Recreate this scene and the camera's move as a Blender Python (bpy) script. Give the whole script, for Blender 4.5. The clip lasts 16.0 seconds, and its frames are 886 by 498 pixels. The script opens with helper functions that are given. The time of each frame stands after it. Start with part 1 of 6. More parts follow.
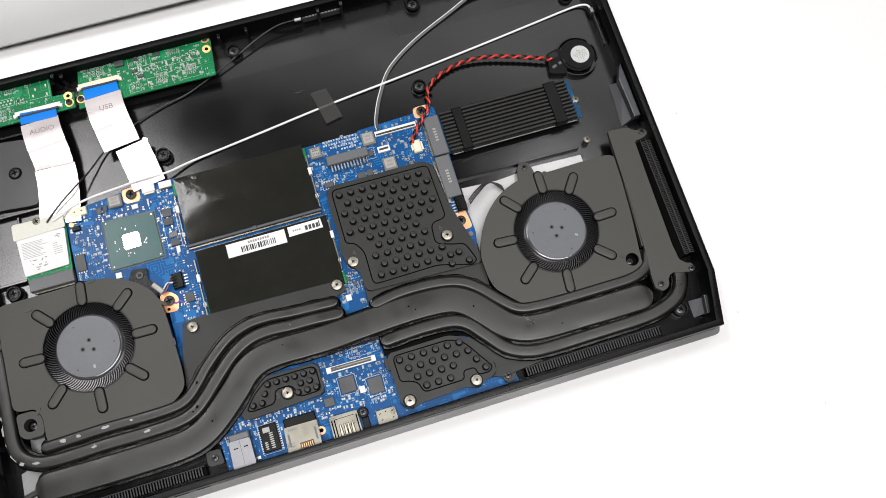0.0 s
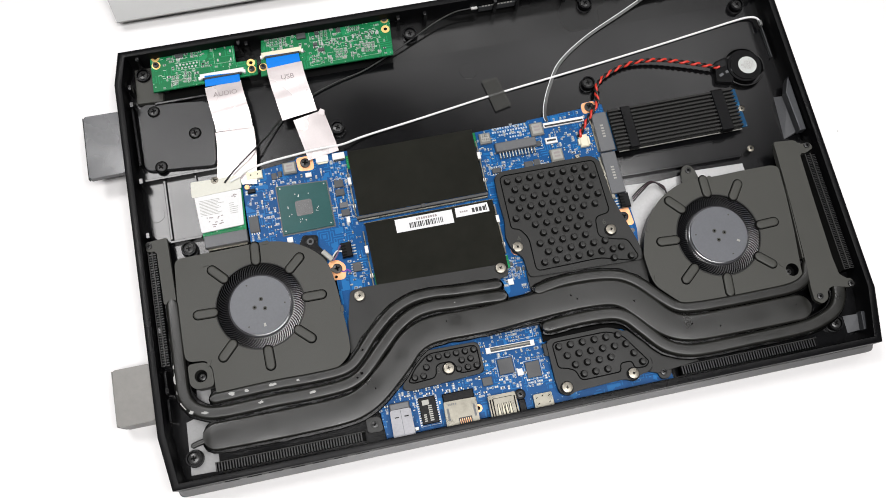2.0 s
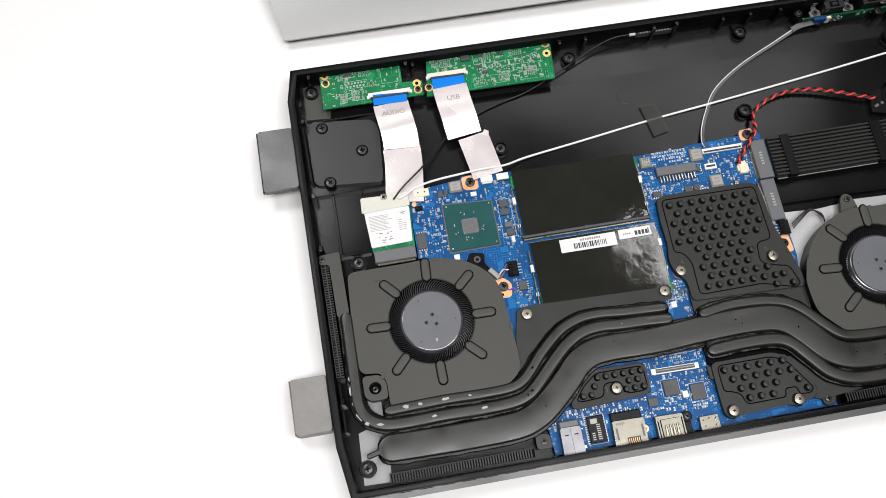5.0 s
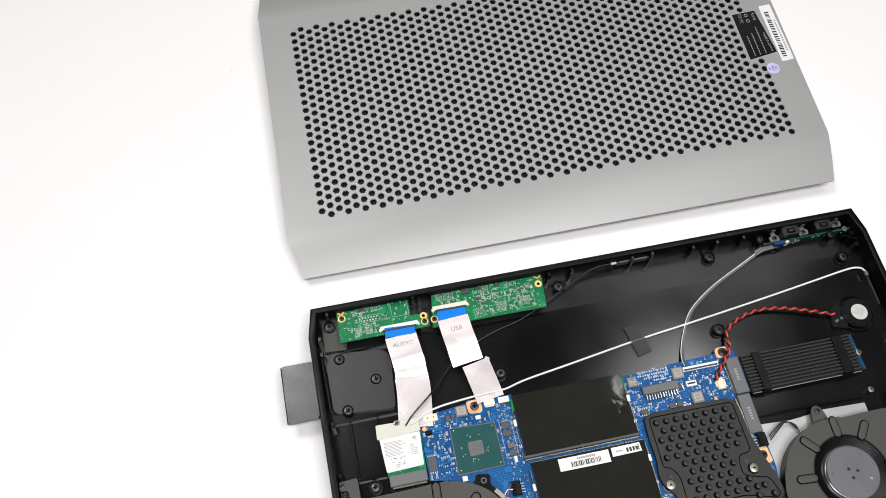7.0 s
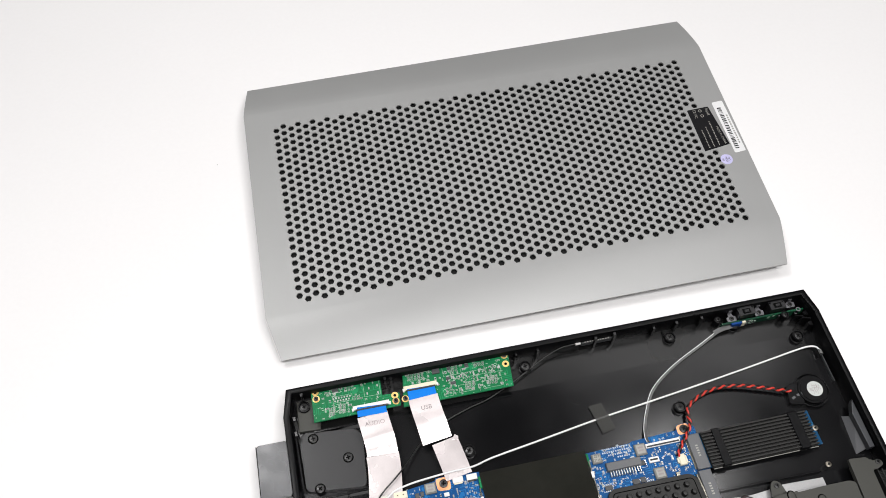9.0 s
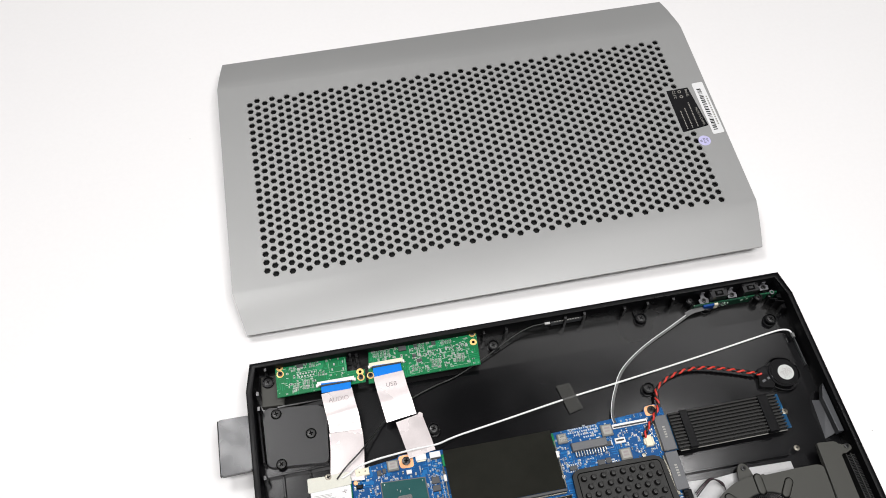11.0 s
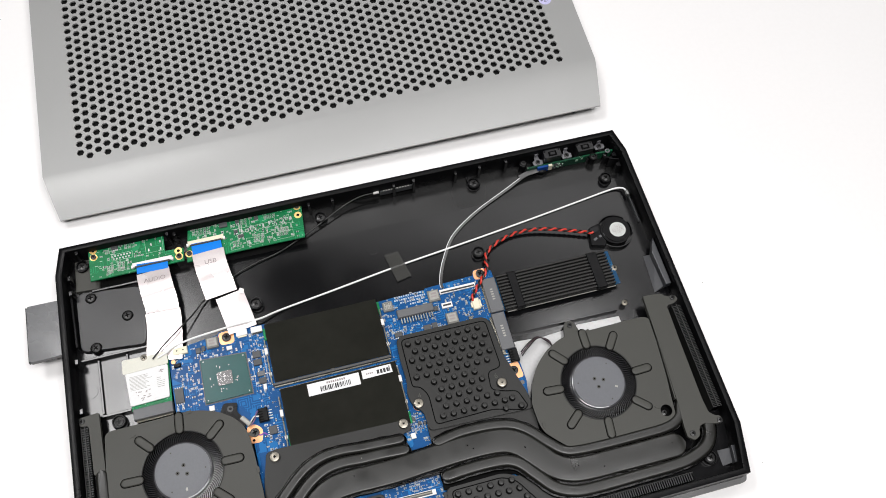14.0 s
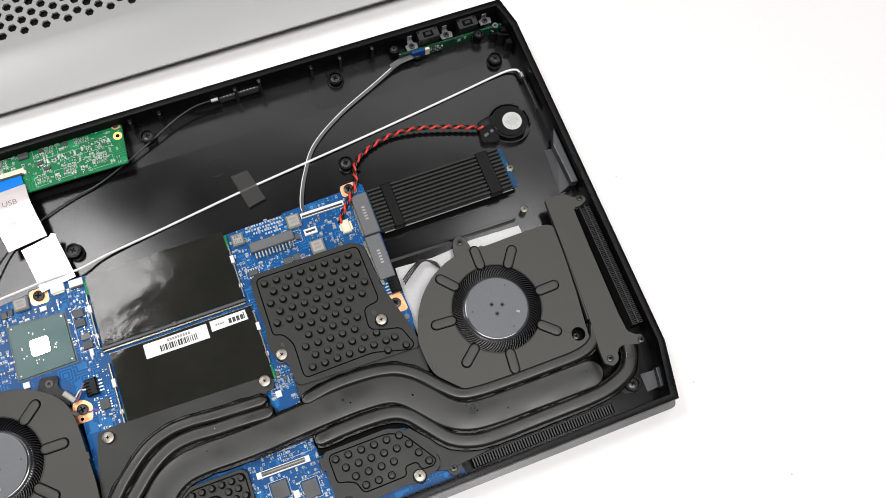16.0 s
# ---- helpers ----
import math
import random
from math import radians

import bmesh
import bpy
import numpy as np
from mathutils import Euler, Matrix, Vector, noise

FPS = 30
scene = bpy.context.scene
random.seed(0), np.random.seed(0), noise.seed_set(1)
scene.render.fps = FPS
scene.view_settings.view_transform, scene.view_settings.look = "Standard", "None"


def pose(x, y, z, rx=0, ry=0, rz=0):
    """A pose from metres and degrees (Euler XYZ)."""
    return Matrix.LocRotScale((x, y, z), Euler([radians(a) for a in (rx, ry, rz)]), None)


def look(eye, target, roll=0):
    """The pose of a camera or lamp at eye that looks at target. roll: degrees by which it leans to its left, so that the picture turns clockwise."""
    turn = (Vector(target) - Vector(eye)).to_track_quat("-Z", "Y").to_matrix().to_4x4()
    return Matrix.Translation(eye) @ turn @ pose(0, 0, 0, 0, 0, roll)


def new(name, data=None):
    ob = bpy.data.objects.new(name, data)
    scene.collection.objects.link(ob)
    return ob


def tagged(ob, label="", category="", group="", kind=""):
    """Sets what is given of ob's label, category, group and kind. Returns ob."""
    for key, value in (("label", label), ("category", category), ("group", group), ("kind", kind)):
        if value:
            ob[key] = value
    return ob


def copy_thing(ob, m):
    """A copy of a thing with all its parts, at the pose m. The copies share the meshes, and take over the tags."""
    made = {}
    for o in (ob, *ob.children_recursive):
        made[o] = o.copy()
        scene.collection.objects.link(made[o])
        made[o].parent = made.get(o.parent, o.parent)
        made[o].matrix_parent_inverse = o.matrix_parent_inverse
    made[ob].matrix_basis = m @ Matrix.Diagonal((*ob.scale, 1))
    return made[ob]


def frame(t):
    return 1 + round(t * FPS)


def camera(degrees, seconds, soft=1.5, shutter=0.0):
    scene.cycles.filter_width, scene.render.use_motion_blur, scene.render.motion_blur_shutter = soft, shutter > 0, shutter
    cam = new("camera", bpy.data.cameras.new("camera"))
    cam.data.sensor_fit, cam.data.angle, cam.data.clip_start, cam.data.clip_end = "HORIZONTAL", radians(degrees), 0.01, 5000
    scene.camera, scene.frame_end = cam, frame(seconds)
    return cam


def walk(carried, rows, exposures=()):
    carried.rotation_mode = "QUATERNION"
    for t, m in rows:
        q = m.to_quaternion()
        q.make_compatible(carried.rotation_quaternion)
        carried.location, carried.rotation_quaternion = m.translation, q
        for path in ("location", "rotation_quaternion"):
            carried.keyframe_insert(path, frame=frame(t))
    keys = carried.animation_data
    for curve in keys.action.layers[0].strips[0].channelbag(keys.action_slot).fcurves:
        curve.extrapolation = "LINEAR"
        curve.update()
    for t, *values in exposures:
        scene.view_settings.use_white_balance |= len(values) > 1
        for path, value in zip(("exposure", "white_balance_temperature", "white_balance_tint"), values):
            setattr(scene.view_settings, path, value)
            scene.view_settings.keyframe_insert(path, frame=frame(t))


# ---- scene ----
cam = camera(55.0, 16.0, soft=0.9)
# seconds, place in metres, turn in degrees
PATH = [
    (0, 0.18176, -0.01323, 0.43130, 15.187, -2.183, -17.313),
    (0.5, 0.16524, -0.01250, 0.43200, 15.425, -2.174, -16.181),
    (1, 0.14640, -0.01068, 0.43231, 15.539, -2.219, -14.947),
    (1.5, 0.12664, -0.00996, 0.43280, 15.704, -2.164, -13.360),
    (2, 0.10791, -0.00917, 0.43362, 15.744, -2.058, -11.918),
    (2.5, 0.09067, -0.00832, 0.43407, 15.797, -1.961, -10.958),
    (3, 0.07559, -0.00609, 0.43407, 15.772, -1.852, -10.474),
    (3.5, 0.06323, -0.00228, 0.43358, 15.722, -1.580, -10.108),
    (6, 0.02466, 0.02270, 0.46391, 18.744, -1.068, -10.052),
    (6.5, 0.02827, 0.04036, 0.48826, 20.837, -1.039, -11.085),
    (7, 0.03529, 0.03983, 0.50900, 25.396, -0.560, -11.722),
    (7.5, 0.03941, 0.03317, 0.52196, 29.200, -0.393, -12.233),
    (8, 0.04406, 0.02705, 0.52775, 31.101, -0.250, -12.453),
    (8.5, 0.04748, 0.02259, 0.53057, 31.507, -0.295, -12.379),
    (9, 0.04959, 0.01790, 0.53052, 31.656, -0.429, -12.112),
    (11.5, 0.07935, 0.00609, 0.51453, 30.669, -0.894, -11.258),
    (12, 0.09062, 0.00279, 0.51032, 29.496, -1.026, -11.720),
    (12.5, 0.10250, -0.00414, 0.50667, 28.376, -1.282, -12.409),
    (13, 0.11675, -0.01354, 0.50273, 27.479, -1.453, -13.171),
    (13.5, 0.13228, -0.02152, 0.49765, 26.541, -1.732, -14.081),
    (14, 0.14828, -0.02863, 0.48955, 25.680, -2.012, -15.167),
    (14.5, 0.16435, -0.03194, 0.47592, 24.778, -2.189, -16.453),
    (15, 0.17694, -0.02483, 0.45651, 23.302, -2.781, -18.088),
    (15.5, 0.19205, -0.01360, 0.43422, 21.393, -2.965, -19.710),
    (16, 0.20618, 0.00105, 0.41253, 18.818, -3.177, -21.046),
]
walk(cam, [(t, pose(x, y, z, rx, ry, rz)) for t, x, y, z, rx, ry, rz in PATH])

# ---- light ----
scene.view_settings.exposure = 0.0
world = bpy.data.worlds.new("studio_air")
scene.world = world
world.use_nodes = True
world.node_tree.nodes["Background"].inputs["Color"].default_value = (0.95, 0.97, 1.0, 1)
world.node_tree.nodes["Background"].inputs["Strength"].default_value = 0.12


def softbox(name, eye, target, size, power, colour=(1.0, 0.985, 0.985)):
    """A soft studio lamp that hangs outside the view."""
    data = bpy.data.lights.new(name, "AREA")
    data.shape, data.size, data.size_y = "RECTANGLE", size[0], size[1]
    data.energy, data.color = power, colour
    ob = new(name, data)
    ob.matrix_world = look(eye, target)
    return ob


softbox("softbox_above", (0.22, -0.22, 1.42), (0.2, 0.1, 0.0), (1.1, 0.4), 21.6)
softbox("softbox_back_left", (-0.47, 0.82, 1.8), (0.1, 0.2, 0.0), (0.6, 0.36), 14.0)
softbox("softbox_back_right", (0.62, 0.42, 1.2), (0.2, 0.2, 0.0), (0.16, 0.16), 1.5)
# added fill lamp, standing in for a bright ceiling mirrored in the tray floor
softbox("far_ceiling_fill", (0.58, 1.19, 1.8), (0.2, 0.2, 0.0), (1.6, 0.36), 4.8)


# ---- materials ----
def material(name, colour, rough=0.5, metal=0.0, vary=0.12, grain=900.0, stain=25.0, bump=0.0, rough_vary=0.1, spec=0.5, coat=0.0):
    """A principled surface whose colour, gloss and relief vary at a fine and a coarse scale (per metre)."""
    mat = bpy.data.materials.new(name)
    mat.use_nodes = True
    nt = mat.node_tree
    b = nt.nodes["Principled BSDF"]
    co = nt.nodes.new("ShaderNodeTexCoord")
    fine, coarse = nt.nodes.new("ShaderNodeTexNoise"), nt.nodes.new("ShaderNodeTexNoise")
    fine.inputs["Scale"].default_value, coarse.inputs["Scale"].default_value = grain, stain
    fine.inputs["Detail"].default_value = coarse.inputs["Detail"].default_value = 3
    for n in (fine, coarse):
        nt.links.new(co.outputs["Object"], n.inputs["Vector"])
    both = nt.nodes.new("ShaderNodeMath")
    both.operation = "ADD"
    nt.links.new(fine.outputs["Fac"], both.inputs[0])
    nt.links.new(coarse.outputs["Fac"], both.inputs[1])
    ramp = nt.nodes.new("ShaderNodeMapRange")
    ramp.inputs["From Min"].default_value, ramp.inputs["From Max"].default_value = 0.6, 1.4
    ramp.inputs["To Min"].default_value, ramp.inputs["To Max"].default_value = 1 - vary, 1 + vary
    nt.links.new(both.outputs[0], ramp.inputs["Value"])
    mul = nt.nodes.new("ShaderNodeVectorMath")
    mul.operation = "SCALE"
    mul.inputs[0].default_value = colour
    nt.links.new(ramp.outputs[0], mul.inputs["Scale"])
    nt.links.new(mul.outputs[0], b.inputs["Base Color"])
    rr = nt.nodes.new("ShaderNodeMapRange")
    rr.inputs["From Min"].default_value, rr.inputs["From Max"].default_value = 0.3, 0.7
    rr.inputs["To Min"].default_value, rr.inputs["To Max"].default_value = max(0.02, rough - rough_vary), min(1, rough + rough_vary)
    nt.links.new(coarse.outputs["Fac"], rr.inputs["Value"])
    nt.links.new(rr.outputs[0], b.inputs["Roughness"])
    b.inputs["Metallic"].default_value = metal
    b.inputs["Specular IOR Level"].default_value = spec
    b.inputs["Coat Weight"].default_value = coat
    if bump:
        bn = nt.nodes.new("ShaderNodeBump")
        bn.inputs["Strength"].default_value, bn.inputs["Distance"].default_value = bump, 0.0003
        nt.links.new(fine.outputs["Fac"], bn.inputs["Height"])
        nt.links.new(bn.outputs[0], b.inputs["Normal"])
    return mat


def board_material(name, base, trace, pads, trace_scale=420.0):
    """A circuit board: solder mask over fine angular copper runs, with small bright pads and vias."""
    mat = material(name, base, rough=0.36, vary=0.18, grain=2500, stain=60, rough_vary=0.05, spec=0.16)
    nt = mat.node_tree
    b = nt.nodes["Principled BSDF"]
    co = nt.nodes.new("ShaderNodeTexCoord")
    # runs of copper under the mask
    cells = nt.nodes.new("ShaderNodeTexVoronoi")
    cells.distance, cells.feature = "CHEBYCHEV", "F1"
    cells.inputs["Scale"].default_value = trace_scale * 0.33
    wave = nt.nodes.new("ShaderNodeMath")
    wave.operation = "PINGPONG"
    wave.inputs[1].default_value = 0.09
    nt.links.new(co.outputs["Object"], cells.inputs["Vector"])
    nt.links.new(cells.outputs["Distance"], wave.inputs[0])
    line = nt.nodes.new("ShaderNodeMath")
    line.operation = "GREATER_THAN"
    line.inputs[1].default_value = 0.055
    nt.links.new(wave.outputs[0], line.inputs[0])
    area = nt.nodes.new("ShaderNodeTexNoise")
    area.inputs["Scale"].default_value = 110
    nt.links.new(co.outputs["Object"], area.inputs["Vector"])
    some = nt.nodes.new("ShaderNodeMath")
    some.operation = "GREATER_THAN"
    some.inputs[1].default_value = 0.5
    nt.links.new(area.outputs["Fac"], some.inputs[0])
    runs = nt.nodes.new("ShaderNodeMath")
    runs.operation = "MULTIPLY"
    nt.links.new(line.outputs[0], runs.inputs[0])
    nt.links.new(some.outputs[0], runs.inputs[1])
    mix = nt.nodes.new("ShaderNodeMix")
    mix.data_type = "RGBA"
    old = b.inputs["Base Color"].links[0].from_socket
    nt.links.new(runs.outputs[0], mix.inputs["Factor"])
    nt.links.new(old, mix.inputs["A"])
    mix.inputs["B"].default_value = (*trace, 1)
    # vias and solder pads
    dots = nt.nodes.new("ShaderNodeTexVoronoi")
    dots.inputs["Scale"].default_value = trace_scale * 1.5
    nt.links.new(co.outputs["Object"], dots.inputs["Vector"])
    near = nt.nodes.new("ShaderNodeMath")
    near.operation = "LESS_THAN"
    near.inputs[1].default_value = 0.22
    nt.links.new(dots.outputs["Distance"], near.inputs[0])
    crowd = nt.nodes.new("ShaderNodeTexNoise")
    crowd.inputs["Scale"].default_value = 170
    crowd.inputs["Detail"].default_value = 1
    nt.links.new(co.outputs["Object"], crowd.inputs["Vector"])
    often = nt.nodes.new("ShaderNodeMath")
    often.operation = "GREATER_THAN"
    often.inputs[1].default_value = 0.6
    nt.links.new(crowd.outputs["Fac"], often.inputs[0])
    both = nt.nodes.new("ShaderNodeMath")
    both.operation = "MULTIPLY"
    nt.links.new(near.outputs[0], both.inputs[0])
    nt.links.new(often.outputs[0], both.inputs[1])
    mix2 = nt.nodes.new("ShaderNodeMix")
    mix2.data_type = "RGBA"
    nt.links.new(both.outputs[0], mix2.inputs["Factor"])
    nt.links.new(mix.outputs["Result"], mix2.inputs["A"])
    mix2.inputs["B"].default_value = (*pads, 1)
    nt.links.new(mix2.outputs["Result"], b.inputs["Base Color"])
    bn = nt.nodes.new("ShaderNodeBump")
    bn.inputs["Strength"].default_value, bn.inputs["Distance"].default_value = 0.4, 0.0001
    nt.links.new(runs.outputs[0], bn.inputs["Height"])
    nt.links.new(bn.outputs[0], b.inputs["Normal"])
    return mat


M_TABLE = material("white_table_laminate", (0.8, 0.79, 0.785), rough=0.55, vary=0.015, stain=3, grain=300)
M_WALL = material("dim_grey_wall_paint", (0.13, 0.13, 0.135), rough=0.8, vary=0.03, stain=2, grain=90)
M_TRAY = material("glossy_black_plastic", (0.0035, 0.0035, 0.004), rough=0.17, vary=0.25, stain=18, grain=3000, bump=0.03, rough_vary=0.05, spec=0.36)
M_RIM = material("satin_black_plastic", (0.0035, 0.0035, 0.004), rough=0.33, vary=0.2, stain=30, grain=3500, bump=0.15, spec=0.14)
M_SATIN = material("matt_black_coated_metal", (0.051, 0.051, 0.045), rough=0.5, vary=0.12, stain=22, grain=2600, bump=0.12, rough_vary=0.07, spec=0.3)
M_PIPE = material("black_painted_copper", (0.013, 0.013, 0.0115), rough=0.36, vary=0.25, stain=60, grain=1800, bump=0.04, spec=0.42)
M_PLATE = material("black_stamped_aluminium", (0.017, 0.017, 0.016), rough=0.46, vary=0.18, stain=50, grain=2400, bump=0.06, spec=0.3)
M_FIN = material("dark_anodised_fins", (0.009, 0.009, 0.009), rough=0.42, metal=0.3, vary=0.2)
M_BLADE = material("glossy_black_blades", (0.008, 0.008, 0.009), rough=0.2, vary=0.15, rough_vary=0.05)
M_HUB = material("grey_hub_plastic", (0.1, 0.104, 0.116), rough=0.42, vary=0.08, stain=60, rough_vary=0.08)
M_HUBRING = material("glossy_grey_hub_rim", (0.06, 0.06, 0.065), rough=0.14, vary=0.1, rough_vary=0.04, spec=1.0)
M_FILM = material("glossy_black_film", (0.034, 0.034, 0.028), rough=0.075, vary=0.12, stain=40, grain=130, bump=0.2, rough_vary=0.03)
M_BAND = material("satin_floor_band", (0.005, 0.005, 0.005), rough=0.24, vary=0.2, stain=14, grain=3000, spec=0.42)
# near-black gloss for sealant, painted pipe creases and paint chips
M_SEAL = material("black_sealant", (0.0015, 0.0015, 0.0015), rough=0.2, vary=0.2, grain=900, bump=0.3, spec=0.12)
# near-black for dark plastic and for shade painted into gaps, grooves and recesses
M_DARK = material("dark_plastic_and_shade", (0.002, 0.002, 0.002), rough=0.7, vary=0.1, spec=0.05)
M_DECK = material("silver_painted_deck", (0.11, 0.11, 0.11), rough=0.4, metal=0.3, vary=0.06)
M_PALE = material("dull_grey_inner_metal", (0.2, 0.2, 0.2), rough=0.4, metal=0.3, vary=0.1)
M_OPENING = material("pale_inner_metal", (0.4, 0.4, 0.4), rough=0.35, metal=0.3, vary=0.08)
M_PANEL = material("grey_metallic_paint", (0.325, 0.327, 0.322), rough=0.42, metal=0.25, vary=0.05, stain=6, grain=5000, bump=0.1, rough_vary=0.05)
M_MESH = material("black_filter_mesh", (0.004, 0.004, 0.004), rough=0.6, vary=0.5, grain=900, spec=0.3)
M_STEEL = material("nickel_steel", (0.21, 0.195, 0.165), rough=0.4, metal=1.0, vary=0.1, stain=200, bump=0.1)
M_TIN = material("tinned_steel_shield", (0.19, 0.18, 0.15), rough=0.34, metal=0.85, vary=0.08, stain=150)
M_BSCREW = material("black_steel_screw", (0.028, 0.028, 0.028), rough=0.3, metal=0.35, vary=0.15)
M_GOLD = material("gold_plated_pad", (0.8, 0.4, 0.2), rough=0.4, metal=0.55, vary=0.1, stain=200)
M_GOLDY = material("bright_gold_ring", (0.85, 0.56, 0.2), rough=0.35, metal=0.5, vary=0.1)
M_COPPER = material("copper_ring", (0.72, 0.33, 0.18), rough=0.35, metal=0.8, vary=0.1)
M_BLUE = board_material("blue_circuit_board", (0.002, 0.066, 0.215), (0.008, 0.13, 0.36), (0.16, 0.28, 0.4))
M_GREEN = board_material("green_circuit_board", (0.004, 0.15, 0.05), (0.01, 0.23, 0.085), (0.26, 0.42, 0.3))
M_GREEN2 = board_material("dark_green_circuit_board", (0.006, 0.04, 0.022), (0.008, 0.1, 0.04), (0.2, 0.28, 0.2))
M_SSDPCB = board_material("dark_blue_circuit_board", (0.005, 0.05, 0.12), (0.01, 0.09, 0.19), (0.3, 0.35, 0.4))
M_SILK = material("white_silkscreen", (0.42, 0.48, 0.55), rough=0.6, vary=0.1)
M_SILKG = material("pale_green_silkscreen", (0.36, 0.52, 0.4), rough=0.6, vary=0.2)
M_CHIP = material("black_epoxy_chip", (0.05, 0.052, 0.055), rough=0.5, vary=0.12, grain=2500, stain=90)
M_PCH = material("green_chip_substrate", (0.006, 0.068, 0.066), rough=0.3, vary=0.08, stain=100, rough_vary=0.02, spec=0.3)
M_DIE = material("polished_silicon_die", (0.5, 0.5, 0.5), rough=0.13, metal=0.75, vary=0.05, rough_vary=0.01)
M_GREY = material("grey_ferrite_inductor", (0.31, 0.305, 0.28), rough=0.5, metal=0.25, vary=0.12, stain=200)
M_SLOT = material("grey_slot_plastic", (0.105, 0.108, 0.114), rough=0.45, vary=0.08)
M_SLOT2 = material("grey_moulded_cheek", (0.085, 0.087, 0.092), rough=0.5, vary=0.1)
M_IVORY = material("ivory_connector_plastic", (0.74, 0.69, 0.53), rough=0.5, vary=0.06)
M_WHITEP = material("white_connector_plastic", (0.75, 0.74, 0.72), rough=0.45, vary=0.05)
M_CABLE = material("white_ribbon_plastic", (0.74, 0.68, 0.675), rough=0.28, metal=0.33, vary=0.05, stain=50, rough_vary=0.08)
M_STIFF = material("blue_cable_stiffener", (0.0, 0.185, 0.68), rough=0.4, vary=0.06, spec=0.15)
M_LINE = material("faint_black_print", (0.28, 0.24, 0.24), rough=0.6, vary=0.1)
M_PAPER = material("white_label_paper", (0.7, 0.7, 0.7), rough=0.55, vary=0.03)
M_INK = material("black_label_ink", (0.02, 0.02, 0.02), rough=0.5, vary=0.1)
M_INKP = material("purple_marker_ink", (0.12, 0.02, 0.3), rough=0.5, vary=0.1)
M_BLACKLAB = material("glossy_black_label", (0.007, 0.007, 0.008), rough=0.25, vary=0.1, spec=0.2)
M_TAPE = material("cloudy_adhesive_tape", (0.6, 0.595, 0.52), rough=0.45, vary=0.06)
M_STEALTH = material("dark_grey_tape", (0.035, 0.035, 0.03), rough=0.5, vary=0.1)
M_STEALTH.node_tree.nodes["Principled BSDF"].inputs["Alpha"].default_value = 0.48
M_RED = material("red_wire_jacket", (0.62, 0.045, 0.03), rough=0.35, vary=0.08)
M_BLACKW = material("black_wire_jacket", (0.012, 0.012, 0.012), rough=0.35, vary=0.1)
M_WHITEW = material("white_wire_jacket", (0.78, 0.78, 0.78), rough=0.35, vary=0.04)
M_GREYC = material("grey_ribbon_jacket", (0.09, 0.09, 0.09), rough=0.35, vary=0.08)
M_MAUVE = material("mauve_wire_jacket", (0.16, 0.08, 0.2), rough=0.4, vary=0.1)
M_MAROON = material("dark_maroon_wire_jacket", (0.06, 0.03, 0.04), rough=0.4, vary=0.1)
M_PLUG = material("dark_blue_plug_end", (0.008, 0.05, 0.22), rough=0.4, vary=0.1, spec=0.2)
M_SOLDER = material("bright_solder", (0.4, 0.41, 0.4), rough=0.35, metal=0.9, vary=0.1)
M_STICK = material("pearl_round_sticker", (0.5, 0.52, 0.5), rough=0.4, metal=0.0, vary=0.06)
M_LILAC = material("lilac_round_sticker", (0.5, 0.48, 0.72), rough=0.3, vary=0.05)
M_WEAR = material("bare_scraped_metal", (0.28, 0.28, 0.27), rough=0.5, metal=0.5, vary=0.3, grain=2500, stain=600)
M_HINGE = material("worn_satin_black_plastic", (0.012, 0.012, 0.013), rough=0.36, vary=0.2, stain=35, grain=2600, bump=0.08, rough_vary=0.03, spec=0.4)
M_BSW = material("switch_black_plastic", (0.008, 0.008, 0.009), rough=0.35, vary=0.15, stain=60)
M_BRK = material("pressed_grey_steel", (0.19, 0.19, 0.2), rough=0.4, metal=0.8, vary=0.12, stain=120)
M_BLOCK = material("grey_satin_hinge_plastic", (0.035, 0.037, 0.041), rough=0.3, vary=0.15, stain=40)
M_BLOCK2 = material("worn_silver_hinge_plastic", (0.2, 0.193, 0.18), rough=0.4, vary=0.1, stain=60, grain=400)


# ---- mesh helpers (millimetres in, metres out) ----
MM = 0.001


def part(name, bm, mat, parent=None, label="", smooth=0.0):
    """Links a bmesh given in millimetres as one mesh object under its parent."""
    bmesh.ops.scale(bm, vec=(MM, MM, MM), verts=bm.verts)
    me = bpy.data.meshes.new(name)
    if smooth:
        for f in bm.faces:
            f.smooth = True
        for e in bm.edges:
            if len(e.link_faces) == 2 and e.calc_face_angle(0) > radians(smooth):
                e.smooth = False
    bm.to_mesh(me)
    bm.free()
    me.materials.append(mat)
    ob = new(name, me)
    ob.parent = parent
    if label:
        tagged(ob, label)
    return ob


def thing(name, label, category, group="", at=(0, 0, 0), kind=""):
    """An empty at a thing's base, in millimetres; its parts are given in the place's own coordinates."""
    ob = new(name)
    ob.empty_display_size = 0.01
    ob.location = [v * MM for v in at]
    return tagged(ob, label, category, group, kind)


def join(*bms):
    out = bms[0]
    for b in bms[1:]:
        me = bpy.data.meshes.new("joined")
        b.to_mesh(me)
        b.free()
        out.from_mesh(me)
        bpy.data.meshes.remove(me)
    return out


